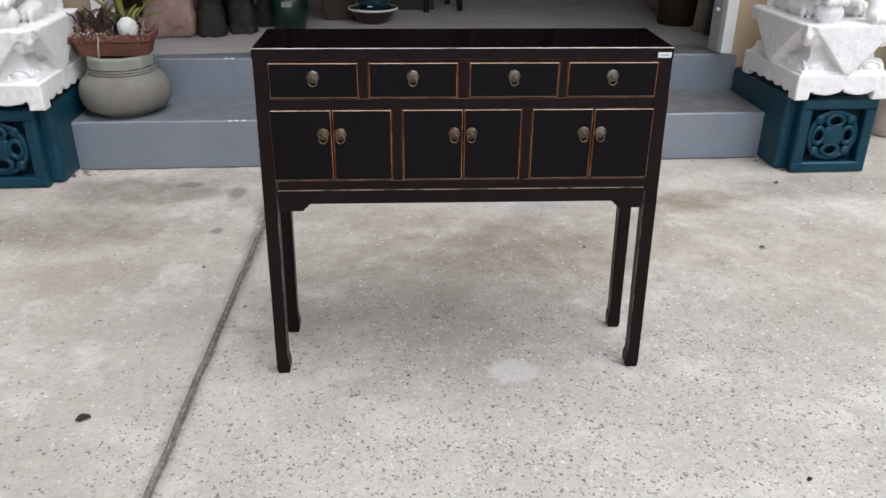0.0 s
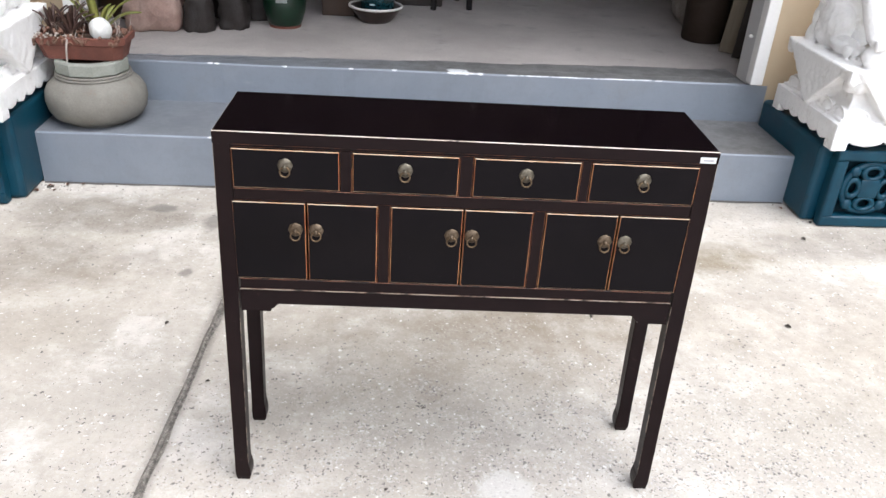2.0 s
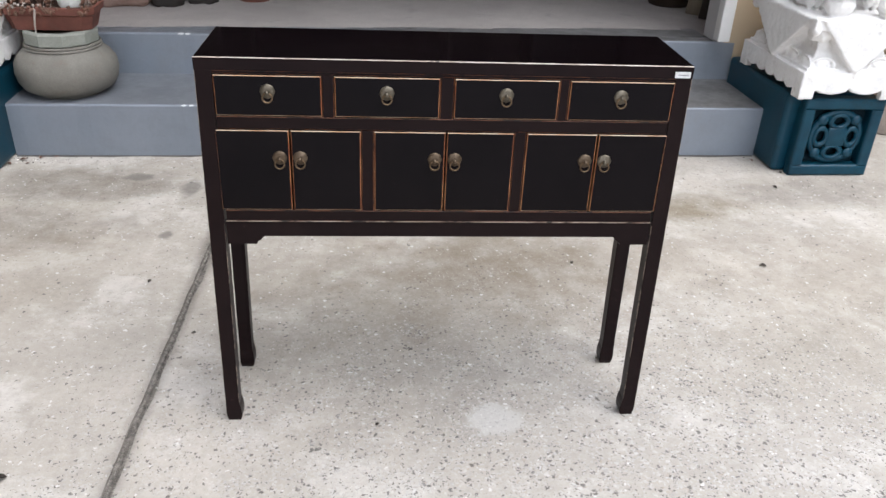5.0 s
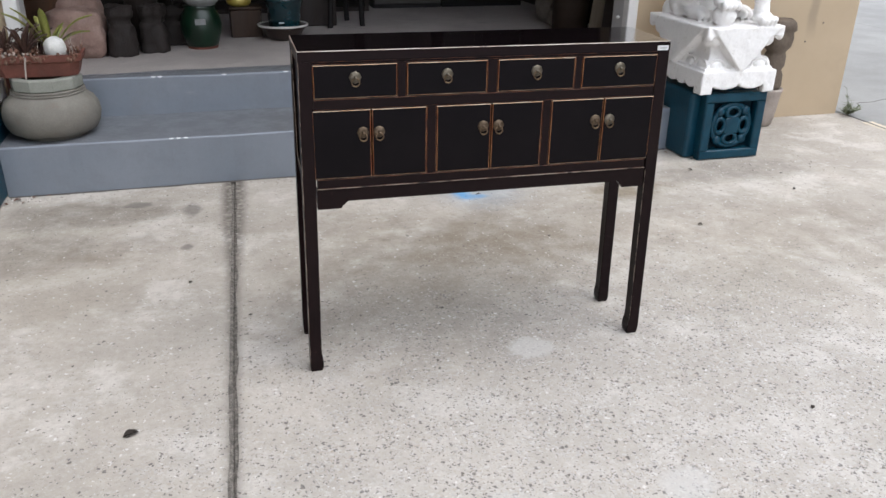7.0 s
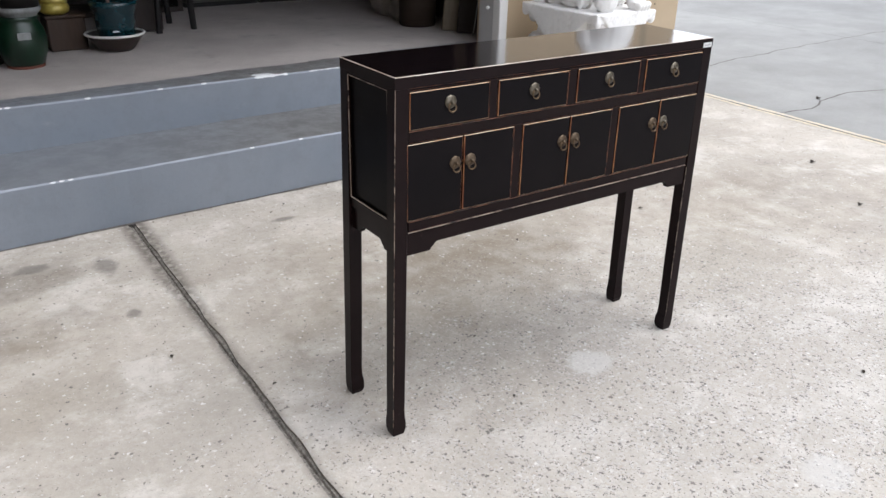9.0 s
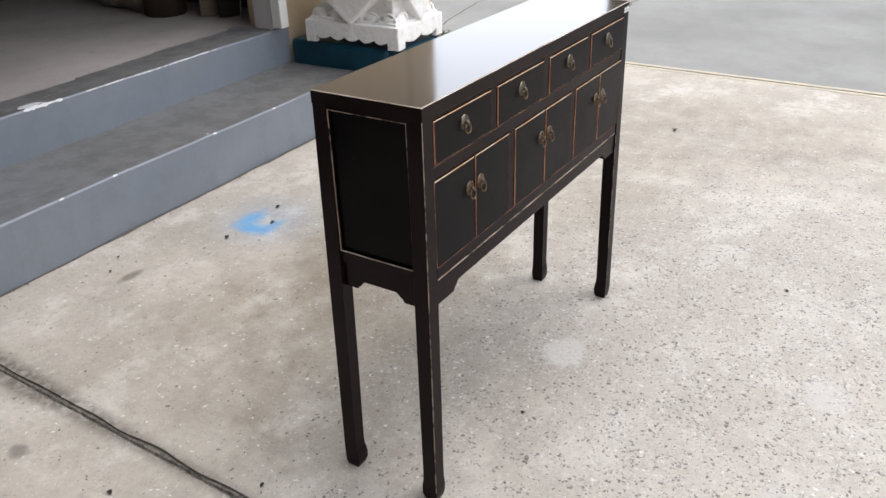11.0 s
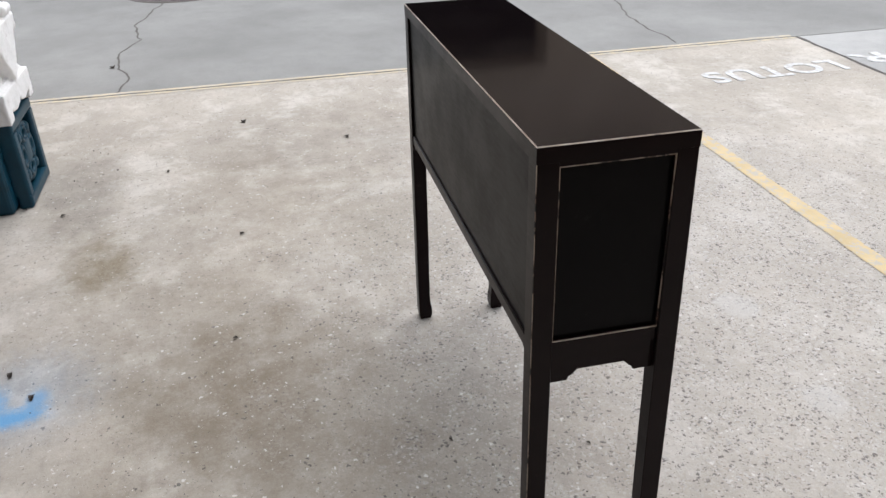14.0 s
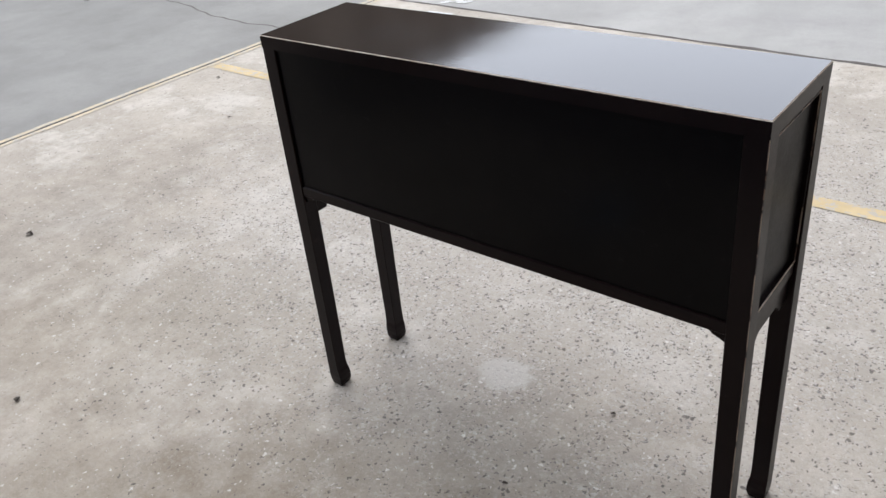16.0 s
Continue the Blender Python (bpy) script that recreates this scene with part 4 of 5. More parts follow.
        bm = prism(bmesh.new(), o, at0, at1, axis)
        return part(name, bm, BLACK, t)

    apron("apron", 0.4445, 0.06, "y", front + 0.003, front + 0.018)
    part("bead", slab_box(-0.443, 0.443, front - 0.0002, front + 0.0045, 0.5215, 0.5223), WORN_FAINT, t, "thin worn bead above the apron")
    for s in (-1, 1):
        x = s * hw
        a = apron("side_apron", 0.085, 0.03, "x", x - s * 0.006, x - s * 0.02)
        part("side_rail", slab_box(min(x - s * 0.0015, x - s * 0.02), max(x - s * 0.0015, x - s * 0.02), -0.0835, 0.0835, 0.523, 0.547), BLACK, t)
        part("side_rail", slab_box(min(x - s * 0.0015, x - s * 0.02), max(x - s * 0.0015, x - s * 0.02), -0.0835, 0.0835, 0.828, 0.8347), BLACK, t)
        part("side_panel", slab_box(min(x - s * 0.008, x - s * 0.018), max(x - s * 0.008, x - s * 0.018), -0.0835, 0.0835, 0.547, 0.828), BACKPANEL, t)
        # rubbed moulding round the side panel
        for y0, y1, z0, z1, m in ((-0.0842, -0.0828, 0.549, 0.8265, WORN_FAINT), (0.0828, 0.0842, 0.549, 0.8265, WORN_FAINT),
                                  (-0.0845, 0.0845, 0.5468, 0.5482, WORN_TOP), (-0.0845, 0.0845, 0.827, 0.8283, WORN_FAINT)):
            part("moulding", slab_box(min(x - s * 0.0005, x - s * 0.0022), max(x - s * 0.0005, x - s * 0.0022), y0, y1, z0, z1), m, t)
    part("back_panel", slab_box(-0.4475, 0.4475, hd - 0.011, hd - 0.005, 0.527, 0.8348), BACKPANEL, t, "plain black back panel")
    part("back_rail", slab_box(-0.4475, 0.4475, hd - 0.018, hd - 0.001, 0.523, 0.5465, bevel=0.002), BLACK, t)
    for s in (-1, 1):
        part("bracket", prism(bmesh.new(), [(s * 0.446, 0.5228), (s * 0.42, 0.5228), (s * 0.426, 0.517), (s * 0.434, 0.514), (s * 0.446, 0.508)], hd - 0.016, hd - 0.004), BLACK, t)

    tag = part("price_tag", slab_box(px(0.79), px(0.8205), front - 0.0014, front - 0.0002, 0.837, 0.849), PAPER, t, "small white paper price tag")
    part("printed_bar", slab_box(px(0.796), px(0.816), front - 0.0017, front - 0.0014, 0.8415, 0.844), INK, tag)
    return t


console_table()


# ---- glazed pedestals and stone lions ----
def pedestal(x_in, s):
    """A long glazed block with a pierced medallion in its front face; s: the side that looks away from the steps."""
    p = thing("glazed_pedestal", label="dark teal glazed ceramic pedestal with an openwork medallion", category="pedestal", group="pedestals beside the steps")
    X = lambda d: x_in + s * d
    box = lambda d0, d1, *r, **k: slab_box(min(X(d0), X(d1)), max(X(d0), X(d1)), *r, **k)
    part("body", box(0.004, 0.385, 3.52, 4.1, 0.0, 0.335, bevel=0.02, segments=3), TEAL_GLAZE, p)
    # front panel, a thick frame round a sunk field
    bm = bmesh.new()
    c, w, z0, z1 = 0.225, 0.17, 0.002, 0.332
    for a0, a1, b0, b1, flat in ((c - w, c + w, z0, 0.05, True), (c - w, c + w, 0.286, z1, True), (c - w, c - w + 0.05, 0.0495, 0.2865, False), (c + w - 0.05, c + w, 0.0495, 0.2865, False)):
        u0, u1 = min(X(a0), X(a1)), max(X(a0), X(a1))
        block(bm, u0, u1, 3.465, 3.519, b0, b1, bevel=0.012, segments=3, pick=lambda q: q.y < 3.47 and (u0 + 0.01 < q.x < u1 - 0.01 if flat else b0 + 0.01 < q.z < b1 - 0.01) or flat and abs(q.z - (b0 + b1) / 2) < 0.01)
    part("panel_frame", bm, TEAL_GLAZE, p)
    cx, cz, y = X(c), 0.168, 3.486
    # flat plate whose dark colour stands for shade in the openwork
    part("recess", slab_box(cx - 0.119, cx + 0.119, 3.512, 3.5188, 0.0505, 0.2855), RECESS_SHADE, p, "dark plate that stands for shade behind the openwork")
    part("medallion_ring", ring(bmesh.new(), (cx, y + 0.006, cz), 0.104, 0.0135, "y", 28, 8), TEAL_GLAZE, p, "", True)
    for k in range(4):
        a = k * math.pi / 2
        u, w2 = math.cos(a), math.sin(a)
        bm = ring(bmesh.new(), (0, 0, 0), 0.036, 0.0125, "y", 20, 8, 0.72)
        bmesh.ops.transform(bm, verts=bm.verts, matrix=pose(cx + 0.066 * u, y, cz + 0.066 * w2, 0, 90 * (k + 1), 0))
        part("loop", bm, TEAL_GLAZE, p, "", True)
        part("knot", ball(bmesh.new(), (cx + 0.1 * math.cos(a + math.pi / 4), y, cz + 0.1 * math.sin(a + math.pi / 4)), (0.024, 0.015, 0.024), 12), TEAL_GLAZE, p, "", True)
    part("boss", slab_box(cx - 0.041, cx + 0.041, y - 0.012, y + 0.012, cz - 0.041, cz + 0.041, bevel=0.008, segments=2), TEAL_GLAZE, p, "", True)
    return p


pedestal(1.962, 1)
pedestal(-1.122, -1)


def stone_lion(cx, s, label):
    """A carved lion on its draped plinth, all one stone."""
    bm = bmesh.new()
    W, Y0, Y1, Z = 0.203, 3.445, 3.99, 0.336
    cy = (Y0 + Y1) / 2
    X = lambda d: cx + s * d
    # lower slab: a solid board whose edge is cut below into scallops between square corner feet
    block(bm, cx - W + 0.02, cx + W - 0.02, Y0 + 0.02, Y1 - 0.02, Z + 0.035, Z + 0.106)
    def scallops(lo, hi, n, foot=0.062):
        o = [(lo, Z + 0.106), (lo, Z), (lo + foot, Z)]
        step = (hi - lo - 2 * foot) / n
        for k in range(n):
            o += [(lo + foot + step * (k + 0.5 - 0.5 * math.cos(math.pi * j / 8)), Z + 0.052 - 0.032 * math.sin(math.pi * j / 8) ** 0.8) for j in range(9)]
        return o + [(hi - foot, Z), (hi, Z), (hi, Z + 0.106)]
    for e in (Y0, Y1 - 0.03):
        prism(bm, scallops(cx - W, cx + W, 2), e, e + 0.03, "y")
    for e in (cx - W, cx + W - 0.03):
        prism(bm, scallops(Y0, Y1, 5), e, e + 0.03, "x")
    # a row of bosses, each in a raised loop, on its slope
    for d in (-1, 1):
        for e, g in ((Y0, 1), (Y1, -1)):
            ball(bm, (cx + d * 0.118, e + g * 0.04, Z + 0.128), (0.034, 0.022, 0.025), 14)
            ring(bm, (cx + d * 0.118, e + g * 0.03, Z + 0.126), 0.046, 0.006, "y", 20, 6, 0.72)
        for k in range(5):
            y = Y0 + 0.075 + k * 0.098
            ball(bm, (cx + d * (W - 0.042), y, Z + 0.128), (0.022, 0.034, 0.025), 14)
            ring(bm, (cx + d * (W - 0.032), y, Z + 0.126), 0.046, 0.006, "x", 20, 6, 0.72)
    block(bm, cx - W + 0.018, cx + W - 0.018, Y0 + 0.018, Y1 - 0.018, Z + 0.1, Z + 0.118)
    # waist, hollowed between the slabs
    def square(r, z):
        return [(cx - r, Y0 + W - r, z), (cx + r, Y0 + W - r, z), (cx + r, Y1 - W + r, z), (cx - r, Y1 - W + r, z)]
    loft(bm, [square(W - u, Z + z) for u, z in ((0.022, 0.1), (0.032, 0.118), (0.052, 0.145), (0.062, 0.18), (0.058, 0.22), (0.035, 0.252), (0.02, 0.27))])
    for d in (-1, 1):
        for e, g in ((Y0, 1), (Y1, -1)):
            ball(bm, (cx + d * (W - 0.035), e + g * 0.06, Z + 0.245), (0.024, 0.03, 0.03), 14)
            ball(bm, (cx + d * (W - 0.06), e + g * 0.035, Z + 0.245), (0.03, 0.024, 0.03), 14)
    # upper slab and the plain cloths that hang over it in points
    block(bm, cx - W - 0.004, cx + W + 0.004, Y0, Y1 - 0.005, Z + 0.268, Z + 0.312)
    for e, f in ((Y0 - 0.008, Y0 + 0.07), (Y1 - 0.065, Y1 + 0.002)):
        prism(bm, [(cx - 0.185, Z + 0.31), (cx + 0.185, Z + 0.31), (cx + 0.012, Z + 0.112), (cx - 0.012, Z + 0.112)], e, f, "y")
    for d in (-1, 1):
        a, b = sorted((cx + d * (W + 0.011), cx + d * (W - 0.07)))
        prism(bm, [(cy - 0.25, Z + 0.31), (cy + 0.25, Z + 0.31), (cy + 0.014, Z + 0.112), (cy - 0.014, Z + 0.112)], a, b, "x")
        for e in (Y0 + 0.015, Y1 - 0.02):
            ball(bm, (cx + d * (W - 0.012), e, Z + 0.268), (0.02, 0.02, 0.024), 12)
    top = Z + 0.312
    # body: haunches, back, belly and chest
    ball(bm, (X(-0.01), 3.83, top + 0.2), (0.12, 0.12, 0.2), 20)
    ball(bm, (X(0), 3.68, top + 0.33), (0.12, 0.16, 0.15), 20, pose(0, 0, 0, 25, 0, 0))
    ball(bm, (X(0), 3.585, top + 0.335), (0.15, 0.105, 0.115), 20)
    for d in (-1, 1):
        ball(bm, (X(d * 0.115), 3.82, top + 0.1), (0.055, 0.11, 0.1), 16)
        ball(bm, (X(d * 0.12), 3.7, top + 0.035), (0.05, 0.085, 0.035), 14)
        for k in range(3):
            ball(bm, (X(d * 0.12 + (k - 1) * 0.028), 3.625, top + 0.03), (0.017, 0.026, 0.024), 10)
        ball(bm, (X(d * 0.155), 3.89, top + 0.21), (0.03, 0.035, 0.05), 10)
        ball(bm, (X(d * 0.15), 3.86, top + 0.28), (0.028, 0.03, 0.035), 10)
    # curled tail and mane locks that stand as a column behind the haunch
    for d in (-1, 1):
        for k in range(5):
            ball(bm, (X(d * (0.13 - 0.006 * k)), 3.915 - 0.012 * k, top + 0.03 + 0.06 * k), (0.042, 0.048, 0.064), 14, pose(0, 0, 0, 30 * (-1) ** k, 0, 0))
            ball(bm, (X(d * (0.14 - 0.006 * k)), 3.85 - 0.012 * k, top + 0.06 + 0.055 * k), (0.034, 0.048, 0.056), 14, pose(0, 0, 0, -35 * (-1) ** k, 0, 0))
    # broad collar with a bell over the chest
    for k in range(9):
        a = math.pi * k / 8
        ball(bm, (X(0.135 * math.cos(a)), 3.6 - 0.09 * math.sin(a), top + 0.27 - 0.05 * math.sin(a)), (0.026, 0.02, 0.022), 10)
    ball(bm, (X(0), 3.5, top + 0.2), (0.032, 0.028, 0.034), 12)
    # forelegs: the outer one straight, the inner one bent upon a ball
    tube(bm, [(X(0.1), 3.56, top + 0.32), (X(0.106), 3.53, top + 0.2), (X(0.108), 3.515, top + 0.09), (X(0.108), 3.505, top + 0.02)], [0.058, 0.044, 0.034, 0.04], 14)
    ball(bm, (X(0.108), 3.49, top + 0.03), (0.046, 0.055, 0.032), 14)
    for k in range(4):
        ball(bm, (X(0.108 + (k - 1.5) * 0.023), 3.448, top + 0.024), (0.0125, 0.02, 0.022), 10)
    tube(bm, [(X(-0.085), 3.6, top + 0.34), (X(-0.135), 3.575, top + 0.25), (X(-0.128), 3.54, top + 0.17), (X(-0.11), 3.515, top + 0.1)], [0.06, 0.05, 0.04, 0.036], 14)
    ball(bm, (X(-0.1), 3.495, top + 0.1), (0.05, 0.05, 0.03), 14)
    for k in range(4):
        ball(bm, (X(-0.1 + (k - 1.5) * 0.025), 3.456, top + 0.094), (0.0135, 0.02, 0.022), 10)
    ball(bm, (X(-0.1), 3.5, top + 0.042), (0.058, 0.052, 0.046), 16)
    # mane curls and head
    ball(bm, (X(0), 3.56, top + 0.52), (0.125, 0.125, 0.13), 20)
    ball(bm, (X(0), 3.475, top + 0.475), (0.08, 0.06, 0.06), 16)
    for k in range(14):
        a = 2 * math.pi * k / 14
        ball(bm, (X(0.135 * math.cos(a)), 3.61, top + 0.5 + 0.145 * math.sin(a)), (0.034, 0.045, 0.034), 10)
    for k in range(7):
        ball(bm, (X(-0.12 + 0.04 * k), 3.515 + 0.004 * abs(k - 3) ** 2, top + 0.265 + 0.008 * abs(k - 3)), (0.022, 0.022, 0.026), 10)
    for k in range(5):
        ball(bm, (X(0.09 * (-1) ** k), 3.9 + 0.006 * k, top + 0.08 + 0.08 * k), (0.03, 0.03, 0.04), 10)
    ob = part("stone_lion", bm, MARBLE, None, label, True)
    ob.matrix_world = SITE
    tagged(ob, "", "lion statue", "pair of stone lions")
    r = ob.modifiers.new("carved", "REMESH")
    r.mode, r.voxel_size, r.use_smooth_shade = "VOXEL", 0.0042, True
    sm = ob.modifiers.new("rounded", "SMOOTH")
    sm.factor, sm.iterations = 0.5, 3
    tex = bpy.data.textures.new("chisel", "CLOUDS")
    tex.noise_scale = 0.028
    dp = ob.modifiers.new("worn", "DISPLACE")
    dp.texture, dp.strength, dp.mid_level = tex, 0.006, 0.5
    return ob


stone_lion(2.163, 1, "white carved marble lion on a draped plinth")
stone_lion(-1.319, -1, "white carved marble lion on a draped plinth beside the urn")

# ---- pots by the steps ----
COLLAR = surface("grey_green_collar", (0.27, 0.28, 0.245), (0.22, 0.225, 0.195), 0.8, 12.0, 160.0, 0.35, 0.003)
urn = thing("stone_urn", -0.93, 3.878, H1, label="squat grey-green stoneware urn with a faceted collar, on the lower step", category="urn")
part("bowl", lathe(bmesh.new(), [(0.0, 0.0), (0.13, 0.0), (0.128, 0.016), (0.172, 0.026), (0.189, 0.055), (0.196, 0.09), (0.193, 0.125), (0.176, 0.155), (0.154, 0.174), (0.141, 0.184), (0.136, 0.2), (0.0, 0.2)], 44, close=False), STONEWARE, urn, "", True)
for z, r in ((0.187, 0.1425), (0.198, 0.1395)):
    part("neck_ring", ring(bmesh.new(), (0, 0, z), r, 0.0055, "z", 44, 8), STONEWARE, urn, "", True)
part("collar", lathe(bmesh.new(), [(0.115, 0.2), (0.132, 0.201), (0.141, 0.208), (0.143, 0.249), (0.138, 0.256), (0.125, 0.258), (0.115, 0.25), (0.115, 0.2)], 10, close=False), COLLAR, urn, "faceted grey-green collar")
part("rim_floor", lathe(bmesh.new(), [(0.0, 0.235), (0.116, 0.235)], 20, close=False), SOIL, urn)

planter = thing("terracotta_planter", -0.945, 3.878, H1 + 0.2585, label="terracotta trough of succulents resting on the stone urn", category="planter")
bm = bmesh.new()
def trough(w, d, z):
    c = 0.03
    return [(-w + c, -d, z), (w - c, -d, z), (w, -d + c, z), (w, d - c, z), (w - c, d, z), (-w + c, d, z), (-w, d - c, z), (-w, -d + c, z)]
loft(bm, [trough(0.15, 0.072, 0.0), trough(0.164, 0.085, 0.055), trough(0.174, 0.094, 0.062), trough(0.178, 0.098, 0.088), trough(0.168, 0.088, 0.09), trough(0.162, 0.082, 0.07)], cap=False)
bm.faces.new([bm.verts.new(p) for p in trough(0.15, 0.072, 0.0005)][::-1])
part("trough", bm, TERRACOTTA, planter)
bm = bmesh.new()
bmesh.ops.create_grid(bm, x_segments=14, y_segments=8, size=1.0, matrix=pose(0, 0, 0.072) @ Matrix.Diagonal((0.162, 0.082, 1, 1)))
rough_up(bm, 0.008, 30)
part("soil", bm, SOIL, planter)


def blade(bm, base, tip, width, bend=0.3, thick=0.002, n=6):
    """A long leaf with a keel that arches from base to tip."""
    base, tip = Vector(base), Vector(tip)
    d = tip - base
    side = d.cross(Vector((0, 0, 1)))
    side = (side if side.length > 1e-4 else Vector((1, 0, 0))).normalized()
    rows = []
    for i in range(n + 1):
        t = i / n
        p = base + d * t + Vector((0, 0, bend * d.length * math.sin(math.pi * t) * 0.5))
        w = width * (0.55 + 0.9 * t) * (1 - t) ** 0.6 if t < 1 else 0.0004
        rows.append([bm.verts.new(p - side * w), bm.verts.new(p - Vector((0, 0, thick + w * 0.35))), bm.verts.new(p + side * w), bm.verts.new(p + Vector((0, 0, thick * 0.5 - w * 0.2)))])
    for a, b in zip(rows, rows[1:]):
        for k in range(4):
            bm.faces.new((a[k], a[(k + 1) % 4], b[(k + 1) % 4], b[k]))
    return bm


random.seed(5)
aloe = part("aloe", ball(bmesh.new(), (0.045, 0.042, 0.078), (0.016, 0.014, 0.016), 10), LEAF_YELLOW, planter, "yellow-green aloe", True)
for i in range(9):
    bm = bmesh.new()
    a = radians(-170 + 40 * i)
    l = random.uniform(0.14, 0.24)
    blade(bm, (0.045, 0.04, 0.07), (0.045 + l * 0.8 * math.cos(a), 0.05 + l * 0.4 * math.sin(a), 0.09 + random.uniform(0.05, 0.19)), 0.026, 0.35, 0.004, 8)
    part("leaf", bm, LEAF_YELLOW, aloe, "", True)
for ax, ay, size, count in ((-0.045, -0.01, 1.25, 20), (-0.12, 0.01, 1.0, 16), (0.0, 0.05, 0.9, 14)):
    heart = part("agave", ball(bmesh.new(), (ax, ay, 0.082), (0.012, 0.012, 0.016), 10), LEAF_DARK, planter, "dark purple-brown rosette", True)
    for i in range(count):
        bm = bmesh.new()
        a = 2 * math.pi * i / count * 2.4
        l = random.uniform(0.05, 0.085) * size
        blade(bm, (ax, ay, 0.07), (ax + l * math.cos(a), ay + l * 0.8 * math.sin(a), 0.1 + random.uniform(0.01, 0.09) * size), 0.012 * size, 0.4, 0.004)
        part("leaf", bm, LEAF_DARK, heart, "", True)
bm = bmesh.new()
for i in range(150):
    x, y = random.uniform(-0.172, 0.172), random.uniform(-0.096, 0.085)
    if abs(x - 0.075) < 0.06 and y < 0.02:
        continue
    edge = random.random() < 0.3
    ball(bm, (x, -0.096 if edge else y, (0.075 if edge else 0.09) + random.uniform(-0.012, 0.02)), (random.uniform(0.004, 0.009), random.uniform(0.004, 0.009), random.uniform(0.007, 0.015)), 6, pose(0, 0, 0, random.uniform(-50, 50), random.uniform(-50, 50)))
tagged(part("stonecrop", bm, [LEAF_RUST], planter, "rusty red stonecrop spilling over the rim", True), kind="stuff")
bm = bmesh.new()
for i in range(40):
    x = random.gauss(-0.1, 0.06)
    ball(bm, (x, -0.09 + random.uniform(-0.02, 0.03), 0.085 + random.uniform(0, 0.02)), random.uniform(0.003, 0.006), 6)
tagged(part("dry_buds", bm, PALE_CLAY, planter, "pale dry buds", True), kind="stuff")
bm = bmesh.new()
ball(bm, (0.075, -0.025, 0.108), (0.043, 0.04, 0.048), 22)
rough_up(bm, 0.004, 60)
part("cactus", bm, WOOLLY, planter, "round cactus covered in white wool", True)
bm = bmesh.new()
for i in range(26):
    x = random.uniform(-0.16, 0.16)
    tube(bm, [(x, random.uniform(-0.05, 0.08), 0.08), (x + random.uniform(-0.02, 0.02), random.uniform(-0.05, 0.08), random.uniform(0.12, 0.17))], [0.0015, 0.0008], 4)
tube(bm, [(-0.03, -0.1, 0.085), (-0.035, -0.108, 0.05), (-0.04, -0.108, 0.0)], [0.004, 0.004, 0.003], 5)
tagged(part("dry_grass", bm, PALE_CLAY, planter, "thin dry grass"), kind="stuff")

brown_pot = thing("clay_pot", -1.075, 4.065, H1, label="brown clay pot tucked behind the stone urn", category="pot")
part("pot_body", lathe(bmesh.new(), [(0.0, 0.0), (0.045, 0.0), (0.05, 0.01), (0.052, 0.235), (0.046, 0.24), (0.04, 0.22), (0.0, 0.2)], 24, close=False), TERRACOTTA, brown_pot, "", True)

side_pot = thing("pale_clay_pot", 2.76, 4.0, 0.0, label="weathered pale clay pot beside the beige wall", category="pot")
part("pot_body", lathe(bmesh.new(), [(0.0, 0.0), (0.05, 0.0), (0.062, 0.015), (0.075, 0.1), (0.084, 0.19), (0.09, 0.2), (0.09, 0.215), (0.08, 0.217), (0.075, 0.2), (0.0, 0.19)], 28, close=False), PALE_CLAY, side_pot, "", True)
stump = thing("wood_carving", 2.76, 4.0, 0.193, label="dark knotty wooden carving standing in the clay pot", category="wood carving")
bm = bmesh.new()
rings = []
for z, rx, ry, ox in ((0.0, 0.05, 0.05, 0.0), (0.04, 0.066, 0.06, 0.01), (0.1, 0.058, 0.055, 0.012), (0.125, 0.044, 0.045, 0.014), (0.15, 0.06, 0.056, 0.012), (0.2, 0.05, 0.05, 0.018),
                      (0.225, 0.042, 0.044, 0.022), (0.25, 0.068, 0.06, 0.024), (0.3, 0.072, 0.062, 0.026), (0.33, 0.06, 0.055, 0.026), (0.345, 0.074, 0.064, 0.028), (0.385, 0.072, 0.062, 0.03), (0.395, 0.06, 0.05, 0.03)):
    rings.append([(ox + rx * math.copysign(abs(math.cos(a)) ** 0.6, math.cos(a)), ry * math.copysign(abs(math.sin(a)) ** 0.6, math.sin(a)), z) for a in (2 * math.pi * k / 24 for k in range(24))])
loft(bm, rings)
rough_up(bm, 0.012, 22)
part("carving", bm, CARVED_BROWN, stump, "", True)

weed = thing("weed", 3.43, 4.07, 0.0, label="small green weed growing at the wall's foot", category="weed")
bm, bl = bmesh.new(), bmesh.new()
random.seed(8)
for i in range(24):
    a = random.uniform(0, 6.28)
    h = random.uniform(0.02, 0.07) if i else 0.15
    r = random.uniform(0.02, 0.1)
    tip = (r * math.cos(a), r * math.sin(a) - 0.03, h)
    tube(bm, [(0, 0, 0), (tip[0] * 0.4, tip[1] * 0.4, h * 0.6), tip], [0.002, 0.0015, 0.001], 5)
    for k in range(9):
        t = random.uniform(0.3, 1)
        q = Vector(tip) * t
        blade(bl, q, q + Vector((random.uniform(-0.03, 0.03), random.uniform(-0.03, 0.03), random.uniform(0, 0.02))), 0.006, 0.3, 0.0005, 3)
part("stalk", bm, LEAF_WEED, weed)
part("foliage", bl, LEAF_WEED, weed)

